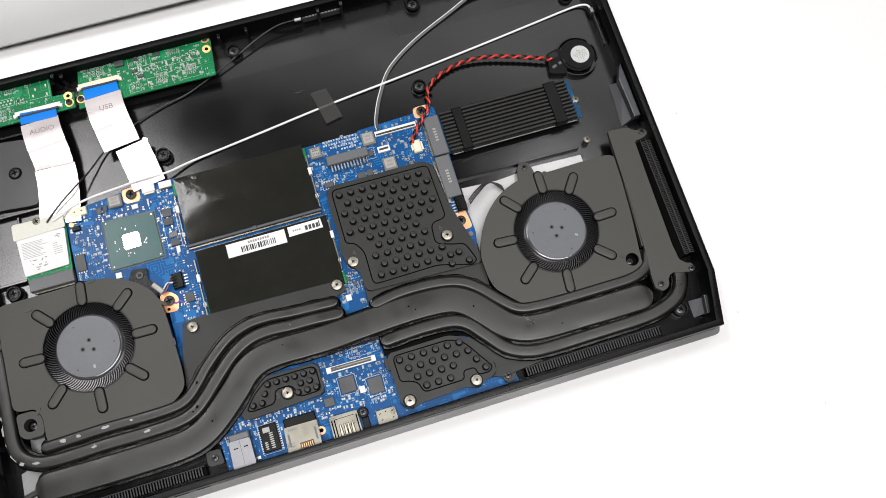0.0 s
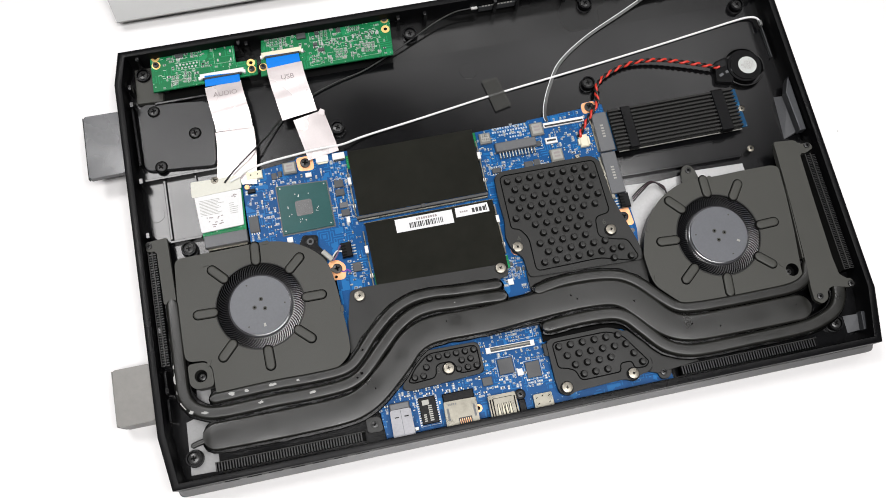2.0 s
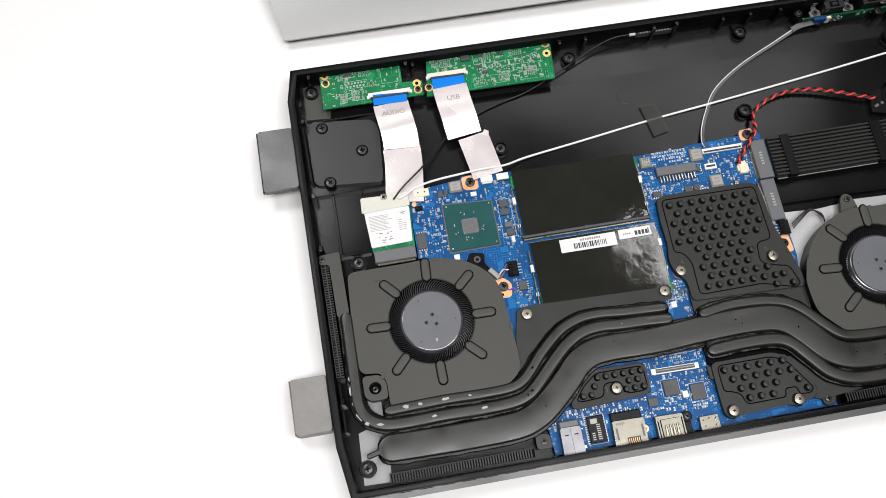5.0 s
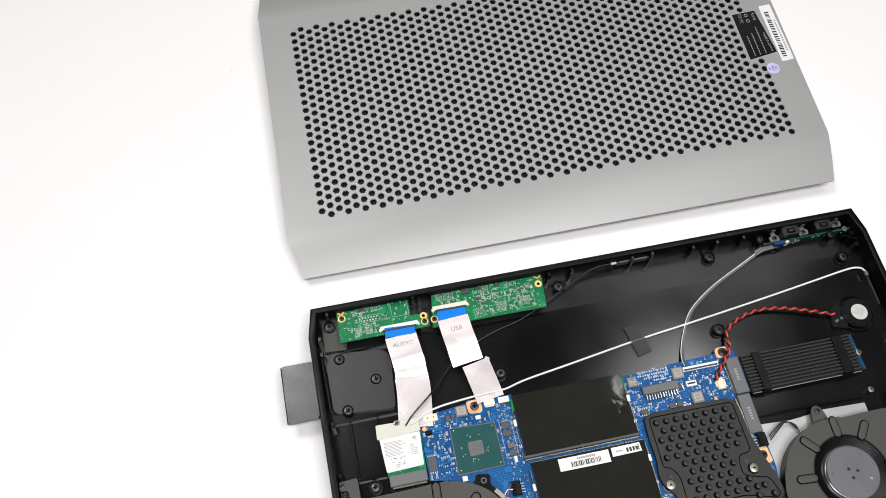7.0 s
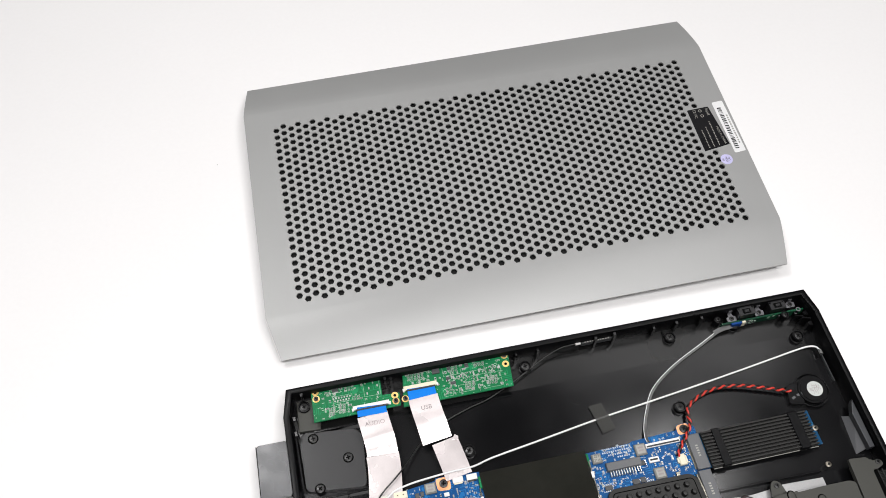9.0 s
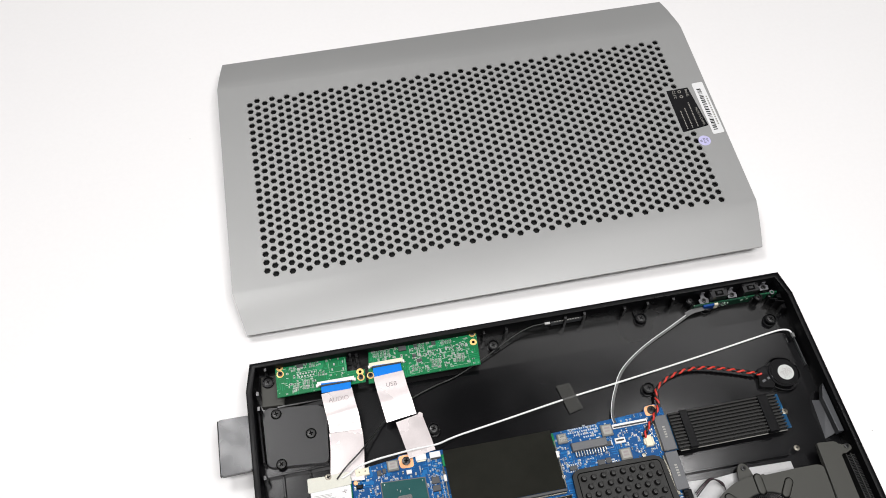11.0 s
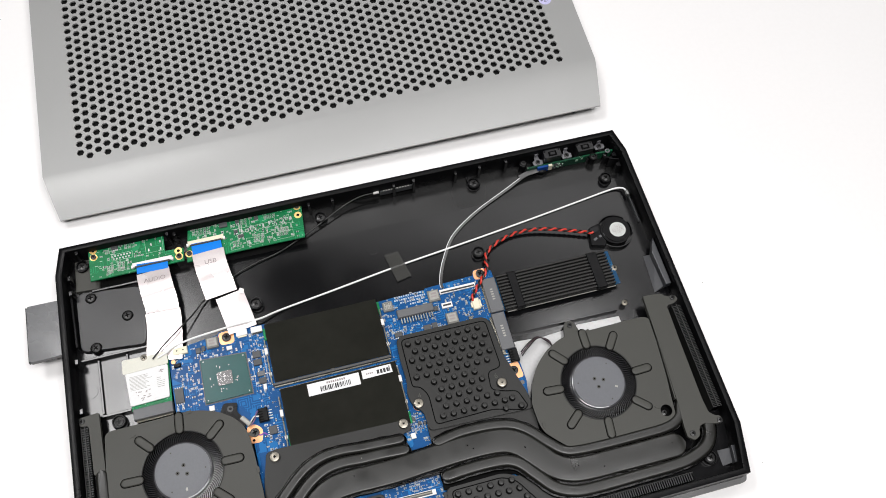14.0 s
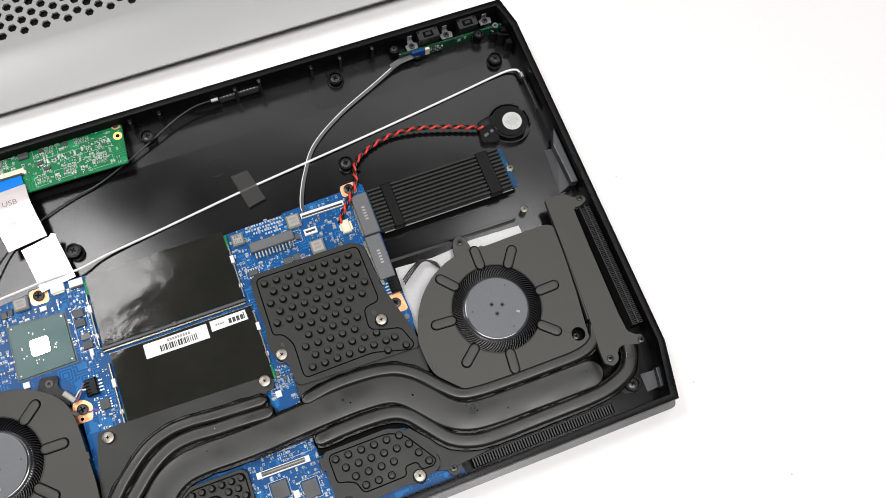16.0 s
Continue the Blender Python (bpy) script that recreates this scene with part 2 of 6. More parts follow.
def prism(poly, z0, z1, bevel=0.0, seg=2):
    """A plate of any outline, with its upper edges rounded."""
    bm = bmesh.new()
    area = sum(a[0] * b[1] - b[0] * a[1] for a, b in zip(poly, poly[1:] + poly[:1]))
    poly = poly if area > 0 else poly[::-1]
    low = [bm.verts.new((x, y, z0)) for x, y in poly]
    top = [bm.verts.new((x, y, z1)) for x, y in poly]
    n = len(poly)
    bm.faces.new(top)
    bm.faces.new(low[::-1])
    for i in range(n):
        bm.faces.new((low[i], low[(i + 1) % n], top[(i + 1) % n], top[i]))
    if bevel:
        edges = [e for e in bm.edges if all(abs(v.co.z - z1) < 1e-6 for v in e.verts)]
        bmesh.ops.bevel(bm, geom=edges, offset=bevel, segments=seg, profile=0.5, affect="EDGES", clamp_overlap=True)
    return bm


def box(x0, y0, x1, y1, z0, z1, bevel=0.15, turn=0.0):
    cx, cy, a = (x0 + x1) / 2, (y0 + y1) / 2, radians(turn)
    c, s = math.cos(a), math.sin(a)
    pts = [(x0, y0), (x1, y0), (x1, y1), (x0, y1)]
    return prism([(cx + (x - cx) * c - (y - cy) * s, cy + (x - cx) * s + (y - cy) * c) for x, y in pts], z0, z1, bevel, 1)


def ring_points(x, y, r, n, start=0.0):
    return [(x + r * math.cos(start + math.tau * i / n), y + r * math.sin(start + math.tau * i / n)) for i in range(n)]


def disc(x, y, r, z0, z1, bevel=0.2, n=24):
    return prism(ring_points(x, y, r, n), z0, z1, bevel, 2)


def rounded(poly, r, n=5):
    """An outline with its corners rounded to about r."""
    out = []
    for i, p in enumerate(poly):
        a, b, c = Vector(poly[i - 1]), Vector(p), Vector(poly[(i + 1) % len(poly)])
        d = min(r, (a - b).length * 0.45, (c - b).length * 0.45)
        u, v = b + (a - b).normalized() * d, b + (c - b).normalized() * d
        for k in range(n + 1):
            t = k / n
            q = u * (1 - t) ** 2 + b * 2 * t * (1 - t) + v * t * t
            out.append((q.x, q.y))
    return out


def holed(outer, holes, z0, z1):
    """A flat plate with openings right through it."""
    bm = bmesh.new()
    edges = []
    for loop in [outer] + holes:
        vs = [bm.verts.new((x, y, z1)) for x, y in loop]
        edges += [bm.edges.new((vs[i], vs[(i + 1) % len(vs)])) for i in range(len(vs))]
    bmesh.ops.triangle_fill(bm, edges=edges, use_beauty=True, use_dissolve=False, normal=(0, 0, 1))
    for f in bm.faces:
        f.normal_update()
        if f.normal.z < 0:
            f.normal_flip()
    lower = {v: bm.verts.new((v.co.x, v.co.y, z0)) for v in list(bm.verts)}
    top = list(bm.faces)
    rims = [e for e in bm.edges if len(e.link_faces) == 1]
    for e in rims:
        loop = e.link_loops[0]
        a, b = loop.vert, loop.link_loop_next.vert
        bm.faces.new((b, a, lower[a], lower[b]))
    for f in top:
        bm.faces.new([lower[v] for v in reversed(f.verts)])
    return bm


def spline(points, steps=8):
    """A smooth line through the points."""
    pts = [Vector(p) for p in points]
    ext = [2 * pts[0] - pts[1]] + pts + [2 * pts[-1] - pts[-2]]
    out = []
    for i in range(1, len(ext) - 2):
        p0, p1, p2, p3 = ext[i - 1 : i + 3]
        for k in range(steps):
            t = k / steps
            out.append(0.5 * (2 * p1 + (p2 - p0) * t + (2 * p0 - 5 * p1 + 4 * p2 - p3) * t * t + (3 * p1 - p0 - 3 * p2 + p3) * t**3))
    return out + [pts[-1]]


def sweep(line, profile, round_ends=0.0):
    """Carries a cross-section (across, up) along a line; the ends may close in a half circle."""
    rings = []
    tang = [(line[min(i + 1, len(line) - 1)] - line[max(i - 1, 0)]).normalized() for i in range(len(line))]
    stations = [(p, t, 1.0) for p, t in zip(line, tang)]
    if round_ends:
        ends = [(0.35, 0.94), (0.7, 0.72), (0.92, 0.4), (1.0, 0.08)]
        stations = [(line[0] - tang[0] * round_ends * a, tang[0], s) for a, s in reversed(ends)] + stations
        stations += [(line[-1] + tang[-1] * round_ends * a, tang[-1], s) for a, s in ends]
    bm = bmesh.new()
    for p, t, s in stations:
        side = Vector((t.y, -t.x, 0))
        side = side.normalized() if side.length > 1e-6 else Vector((1, 0, 0))
        up = side.cross(t).normalized()
        rings.append([bm.verts.new(p + side * u * s + up * v) for u, v in profile])
    n = len(profile)
    for a, b in zip(rings, rings[1:]):
        for i in range(n):
            bm.faces.new((a[i], a[(i + 1) % n], b[(i + 1) % n], b[i]))
    bm.faces.new(rings[0][::-1])
    bm.faces.new(rings[-1])
    bmesh.ops.recalc_face_normals(bm, faces=bm.faces)
    return bm


def flat_section(width, height, r=None, n=4):
    """A rectangle with round shoulders, standing on zero."""
    r = min(height * 0.48, width * 0.48) if r is None else r
    out = []
    for cx, cy, a0 in ((width / 2 - r, height - r, 0), (-width / 2 + r, height - r, 90), (-width / 2 + r, r, 180), (width / 2 - r, r, 270)):
        out += [(cx + r * math.cos(radians(a0 + 90 * k / n)), cy + r * math.sin(radians(a0 + 90 * k / n))) for k in range(n + 1)]
    return out


def wire_section(r, n=8):
    return [(r * math.cos(math.tau * i / n), r * math.sin(math.tau * i / n)) for i in range(n)]


def lettering(text, x, y, z, size, mat, parent, turn=0.0, name="lettering", thick=0.03, align="CENTER", lean=0.0):
    """Flat raised letters from the built-in font, as a mesh."""
    cu = bpy.data.curves.new(name, "FONT")
    cu.body, cu.size, cu.align_x, cu.align_y, cu.extrude = text, size * MM, align, "CENTER", thick * MM
    tmp = bpy.data.objects.new(name, cu)
    scene.collection.objects.link(tmp)
    bpy.context.view_layer.update()
    me = bpy.data.meshes.new_from_object(tmp.evaluated_get(bpy.context.evaluated_depsgraph_get()))
    bpy.data.objects.remove(tmp)
    me.transform(pose(x * MM, y * MM, z * MM, lean, 0, turn))
    me.name = name
    me.materials.clear()
    me.materials.append(mat)
    ob = new(name, me)
    ob.parent = parent
    return ob


rng = random.Random(7)

# ---- the table and the room round it ----
def slab(name, x0, y0, x1, y1, z0, z1, mat, label, category):
    ob = part(name, box(x0, y0, x1, y1, z0, z1, 0), mat)
    return tagged(ob, label, category, kind="structure")


slab("table_surface", -1600, -1400, 2000, 2000, -40, 0, M_TABLE, "plain white matt laminate table surface", "table")
slab("floor", -3000, -3000, 3400, 3400, -800, -760, M_WALL, "dim grey studio floor", "floor")
slab("wall_north", -3000, 3400, 3400, 3500, -760, 1900, M_WALL, "dim grey painted studio wall", "wall")
slab("wall_south", -3000, -3100, 3400, -3000, -760, 1900, M_WALL, "dim grey painted studio wall", "wall")
slab("wall_west", -3100, -3000, -3000, 3400, -760, 1900, M_WALL, "dim grey painted studio wall", "wall")
slab("wall_east", 3400, -3000, 3500, 3400, -760, 1900, M_WALL, "dim grey painted studio wall", "wall")
slab("ceiling", -3000, -3000, 3400, 3400, 1900, 1960, M_WALL, "dim grey studio ceiling", "ceiling")

# ---- the open computer case ----
case = thing("computer_case", "open black plastic computer case lying upside down on the white table", "computer case")
OUT = [(-0.5, 12.4), (352.5, 11.8), (358.3, 39), (359.0, 226), (355.4, 242.5), (-1.2, 242.5), (-4.9, 224), (-4.4, 38)]
INN = [(2.8, 15.5), (349.2, 15.0), (354.8, 40), (355.4, 225), (352.0, 239.0), (2.2, 239.0), (-1.1, 223), (-0.7, 39)]
RIM_Z = 19.6
part("deck", prism(rounded([(-1.2, 9.4), (355.4, 9.0), (359.2, 40), (359.2, 216), (355.4, 242), (-1.2, 242), (-5.0, 224), (-4.7, 38)], 3), 0.5, 4.4, 0.5), M_DECK, case, "thin silver painted lower deck")
part("tray_floor", prism([(x, y) for x, y in INN], 4.45, 4.8), M_TRAY, case, "glossy black moulded tray floor")
bm = holed(OUT, [INN], 4.5, RIM_Z)
top_edges = [e for e in bm.edges if all(abs(v.co.z - RIM_Z) < 1e-6 for v in e.verts) and e.calc_face_angle(0) > 1]
bmesh.ops.bevel(bm, geom=top_edges, offset=0.5, segments=2, profile=0.5, affect="EDGES")
part("rim_wall", bm, M_RIM, case, "satin black moulded rim wall", smooth=35)
# inner ledge of the rim and a raised band of the floor along the back
part("floor_band", prism([(1, 217), (352, 217), (351, 238.6), (3, 238.6)], 4.6, 4.84, 0), M_BAND, case, "satin black floor band along the back wall")
# vent slots in the outer face of the front wall
for k in range(7):
    x = 262 + k * 11.5
    part("vent_slot", box(x, 11.9, x + 7.5, 12.3, 7.5, 11.5, 0.1), M_DARK, case, "dark narrow vent slot")
for k in range(7):
    x = 22 + k * 10.5
    part("vent_slot", box(x, 12.1, x + 6.5, 12.4, 7.5, 11.5, 0.1), M_DARK, case, "dark narrow vent slot")
# hinge blocks beside the case
hb = thing("hinge_block", "dark grey satin plastic hinge block beside the case", "hinge", "hinge blocks")
part("block", prism(rounded([(-23.8, 175), (-5.1, 175.6), (-5.1, 210.2), (-23.6, 210.4)], 1.2), 12.6, 16, 0.5), M_BLOCK, hb)
part("foot", prism(rounded([(-18, 186), (-5.6, 186), (-5.6, 208), (-18, 208)], 1.2), 0, 12.6, 0.2), M_RIM, hb)
part("end_cap", prism([(-24.4, 175.3), (-23.9, 175.3), (-23.9, 210.1), (-24.4, 210.1)], 12.8, 15.4, 0.2), M_RIM, hb)
hb2 = thing("hinge_block", "worn silver grey plastic hinge block beside the case", "hinge", "hinge blocks")
part("block", prism(rounded([(-23.0, 47), (-5.1, 47), (-5.1, 74.6), (-22.8, 74.6)], 1.2), 0, 16, 0.5), M_BLOCK2, hb2)
part("end_cap", prism([(-23.6, 47.3), (-23.1, 47.3), (-23.1, 74.3), (-23.6, 74.3)], 0.6, 15.4, 0.2), M_BLOCK2, hb2)

# ribs, shelves and pockets moulded into the tray
for poly, z in (([(-0.4, 171.5), (44, 171.5), (44, 172.8), (-0.4, 172.8)], 8), ([(10.6, 138), (11.9, 138), (11.9, 171), (10.6, 171)], 6.5), ([(-0.3, 135.6), (27, 135.6), (27, 137), (-0.3, 137)], 8),
                ([(27, 150), (28.1, 150), (28.1, 171), (27, 171)], 6.5), ([(12, 214.5), (42, 214.5), (42, 215.8), (12, 215.8)], 8.2), ([(248, 125.8), (318, 124.5), (318, 125.7), (248, 127)], 7.5)):
    part("rib", prism(poly, 4.8, z, 0.2, 1), M_TRAY, case)
part("hinge_plate", prism(rounded([(2.5, 178), (39.5, 174.5), (41.8, 204), (40, 212), (5, 216), (2.5, 213)], 3), 4.8, 7.2, 0.6), M_HINGE, case, "satin black hinge cover plate")
# flat near-black discs paint the shade of recesses round the hinge screws
for x, y in ((10.8, 211), (30.8, 194.6), (11, 178.6)):
    part("screw_recess_shade", disc(x, y, 3.4, 7.0, 7.24, 0.03, 24), M_DARK, case)
part("plate_edge", prism([(0.6, 180), (1.9, 180), (1.2, 214), (-0.1, 214)], 4.8, 11, 0.2), M_RIM, case)
part("corner_shelf", prism([(2.6, 217.2), (16.4, 216.4), (17.4, 223), (16.6, 237.5), (3.4, 237.5)], 4.8, 7.4, 0.5), M_SATIN, case)
part("moulded_circle", disc(4.9, 153.5, 4.2, 4.8, 5.0, 0.1), M_TRAY, case)
part("moulded_circle", disc(229.5, 194, 4.6, 4.8, 4.95, 0.1), M_TRAY, case)
part("moulded_circle", disc(183, 204, 4.8, 4.8, 4.95, 0.1), M_TRAY, case)
for x, y0, y1 in ((4.6, 60, 70), (4.6, 45, 56)):
    part("rib", box(0.2, y0, 1.8, y1, 4.8, 13, 0.3), M_TRAY, case)
# side pocket in the wall near the ribbon end
def wedge(low0, low1, top0, top1, z0, z1):
    """A sloped cheek between the floor and the side wall."""
    bm = bmesh.new()
    v = [bm.verts.new(p) for p in ((*low0, z0), (*low1, z0), (*top1, z1), (*top0, z1), (top0[0], top0[1], z0), (top1[0], top1[1], z0))]
    for f in ((0, 1, 2, 3), (0, 3, 4), (1, 5, 2), (3, 2, 5, 4), (0, 4, 5, 1)):
        bm.faces.new([v[i] for i in f])
    bmesh.ops.recalc_face_normals(bm, faces=bm.faces)
    return bm


part("side_pocket", wedge((345.8, 130.6), (347.8, 156.0), (353.0, 132.4), (352.4, 153.0), 4.85, 11.2), M_SLOT2, case, "grey sloped side pocket")
part("pocket_wall", prism([(350.8, 130.8), (354.4, 131), (354.6, 163), (353.2, 161), (350.2, 154)], 9.5, 14.5, 0.5), M_BLOCK, case)
part("corner_pocket", wedge((344.6, 20.4), (344.8, 29.4), (350.0, 20.6), (351.0, 28.6), 4.85, 9.5), M_SLOT2, case, "grey moulded corner pocket")
part("corner_step", prism([(349.0, 20), (351.4, 19.6), (353.0, 29), (350.6, 29.4)], 8, 13, 0.4), M_BLOCK, case)
# openings in the tray that show the silver deck
part("deck_opening", prism([(249.6, 84), (262, 84), (276, 108), (318.6, 112), (318.4, 121.4), (292, 122.4), (281, 121.0), (270, 120.2), (251, 121.4)], 4.85, 5.05), M_OPENING, case, "pale metal seen through an opening")
part("deck_opening", prism([(5.6, 18.6), (19.6, 18.2), (20.0, 62), (13.4, 62), (12.6, 46), (6.4, 44)], 4.85, 5.05), M_PALE, case, "pale metal seen through an opening")
# clips along the inner face of the back wall
for x in (8, 62, 66, 150, 165, 205, 218, 246, 262, 280):
    part("clip", prism([(x - 0.8, 236.2), (x + 0.8, 236.2), (x + 1.2, 239), (x - 1.2, 239)], 5.4, 16 + (x % 3), 0.2, 1), M_TRAY, case)
for y in (60, 90, 140, 170, 214, 224):
    part("clip", box(0.2, y - 1.6, 2.4, y + 1.6, 4.8, 14, 0.3), M_TRAY, case)
for y in (220, 228):
    part("clip", prism([(354.2, y - 2), (351.0, y - 1.2), (351.0, y + 1.2), (354.2, y + 2)], 4.8, 13, 0.3, 1), M_RIM, case)
# screw pillars
def ring(x, y, r0, r1, z0, z1, n=24):
    """A short upright tube."""
    bm = bmesh.new()
    loops = [[bm.verts.new((x + r * math.cos(math.tau * k / n), y + r * math.sin(math.tau * k / n), z)) for k in range(n)] for r, z in ((r0, z0), (r0, z1), (r1, z1), (r1 + 0.2, z0))]
    for i in range(4):
        for k in range(n):
            m = (k + 1) % n
            bm.faces.new((loops[i][k], loops[i][m], loops[(i + 1) % 4][m], loops[(i + 1) % 4][k]))
    bmesh.ops.recalc_face_normals(bm, faces=bm.faces)
    return bm


PILLARS = [(7.9, 233), (155.3, 231), (105.9, 182.8), (246.2, 182.8), (257, 231.5), (342.8, 214.5), (8.5, 26.2), (338.2, 26.4), (19.5, 131), (303.2, 231.5)]
for x, y in PILLARS:
    part("pillar", disc(x, y, 3.5, 4.8, 7.8, 0.5), M_RIM, case, "black moulded screw pillar", smooth=40)
    part("collar", ring(x, y, 3.1, 3.75, 7.6, 9.2), M_RIM, case, smooth=40)
    part("pillar_foot", disc(x, y, 4.4, 4.8, 5.5, 0.3), M_RIM, case, smooth=40)
for a, b in (((102, 181), (99, 178)), ((249, 180), (252, 177)), ((254, 234), (254, 238))):
    part("rib", sweep([Vector((*a, 4.8)), Vector((*b, 4.8))], flat_section(1.0, 2.0, 0.2)), M_TRAY, case)


# ---- screws ----
def make_screw(name, r, h, mat, label, group, ring=None, slot=0.56):
    root = thing(name, label, "screw", group)
    head = disc(0, 0, r, 0, h, min(h * 0.3, 0.35), 20)
    part("head", head, mat, root, smooth=40)
    a, w = r * slot, r * slot * 0.27
    cross = join(box(-a, -w, a, w, h - 0.02, h + 0.03, 0), box(-w, -a, w, a, h - 0.02, h + 0.034, 0))
    part("cross_slot", cross, M_DARK, root)
    if slot < 0.35:
        part("collar", disc(0, 0, r + 0.5, -1.3, -0.1, 0.2, 24), M_RIM, root, "black plastic collar")
    if ring:
        part("washer", disc(0, 0, ring, -0.15, 0.12, 0.1, 24), mat, root)
    return root


def scatter(first, places, base):
    for i, (x, y, z) in enumerate(places):
        m = pose(x * MM, y * MM, z * MM, 0, 0, rng.uniform(0, 90))
        if i == 0:
            first.matrix_basis = m
        else:
            copy_thing(first, m)


scatter(make_screw("case_screw", 2.5, 0.9, M_BSCREW, "black cross-head case screw with a washer on a pillar", "case screws", 2.8), [(x, y, 7.95) for x, y in PILLARS], None)
scatter(make_screw("hinge_screw", 2.6, 0.8, M_BSCREW, "black cross-head screw in the hinge plate", "hinge screws"), [(10.8, 211, 7.24), (30.8, 194.6, 7.24), (11, 178.6, 7.24)], None)
scatter(make_screw("board_screw", 2.6, 1.0, M_BSW, "small black cross-head screw in a gold pad", "board screws"), [(85.6, 165.6, 8.9), (92.2, 105.3, 8.9), (244.8, 103.5, 8.9), (242.8, 168.2, 8.9)], None)
scatter(make_screw("heatsink_screw", 2.75, 2.0, M_STEEL, "large bright nickel cross-head heatsink screw", "heatsink screws", None, 0.3),
        [(100.8, 88.2, 11.2), (174.2, 88.2, 11.2), (185.4, 97.4, 11.2), (235, 96.8, 12.8), (137.3, 43.2, 12.8), (192.7, 22.2, 12.6), (226.8, 22.2, 12.6)], None)
scatter(make_screw("small_screw", 1.6, 0.7, M_BSCREW, "small black cross-head screw", "small screws"),
        [(16.6, 234.6, 14.0), (66.6, 222.8, 14.0), (142.4, 239.4, 14.0), (72.8, 223, 14.0), (242.8, 20, 10.6), (96.5, 24, 10.6), (169.4, 23.8, 11.7), (285.3, 121.4, 10.8), (321.2, 57.0, 10.4), (18.3, 63.6, 10.4),
         (1.0, 134.5, 13.2), (350.3, 121.2, 16.2), (348.6, 43.8, 16.2), (330.6, 40.6, 16.2), (301.6, 234.4, 12.0), (321.8, 235.0, 12.0), (345.2, 236.4, 12.0), (291.8, 235.4, 13.0), (338.8, 229.8, 11.6)], None)
scatter(make_screw("ssd_screw", 1.9, 0.8, M_STEEL, "small bright steel screw that holds the drive", "drive screws", None, 0.4), [(325.3, 151.0, 9.4), (323.6, 127.6, 8.6)], None)
for x, y, z in ((323.6, 127.6, 8.6), (325.3, 151, 8.4)):
    part("standoff", disc(x, y, 1.7, 4.8, z, 0.2), M_TRAY, case)

# specks of dust on the table
for x, y in ((-33.5, 448.2), (369.8, 16.8), (380.0, 131.0), (395.0, -40.0)):
    speck = part("dust_speck", disc(x, y, 0.3, 0, 0.25, 0.1, 7), M_GREY)
    tagged(speck, "tiny grey speck of dust on the white table", "dust", "dust specks")

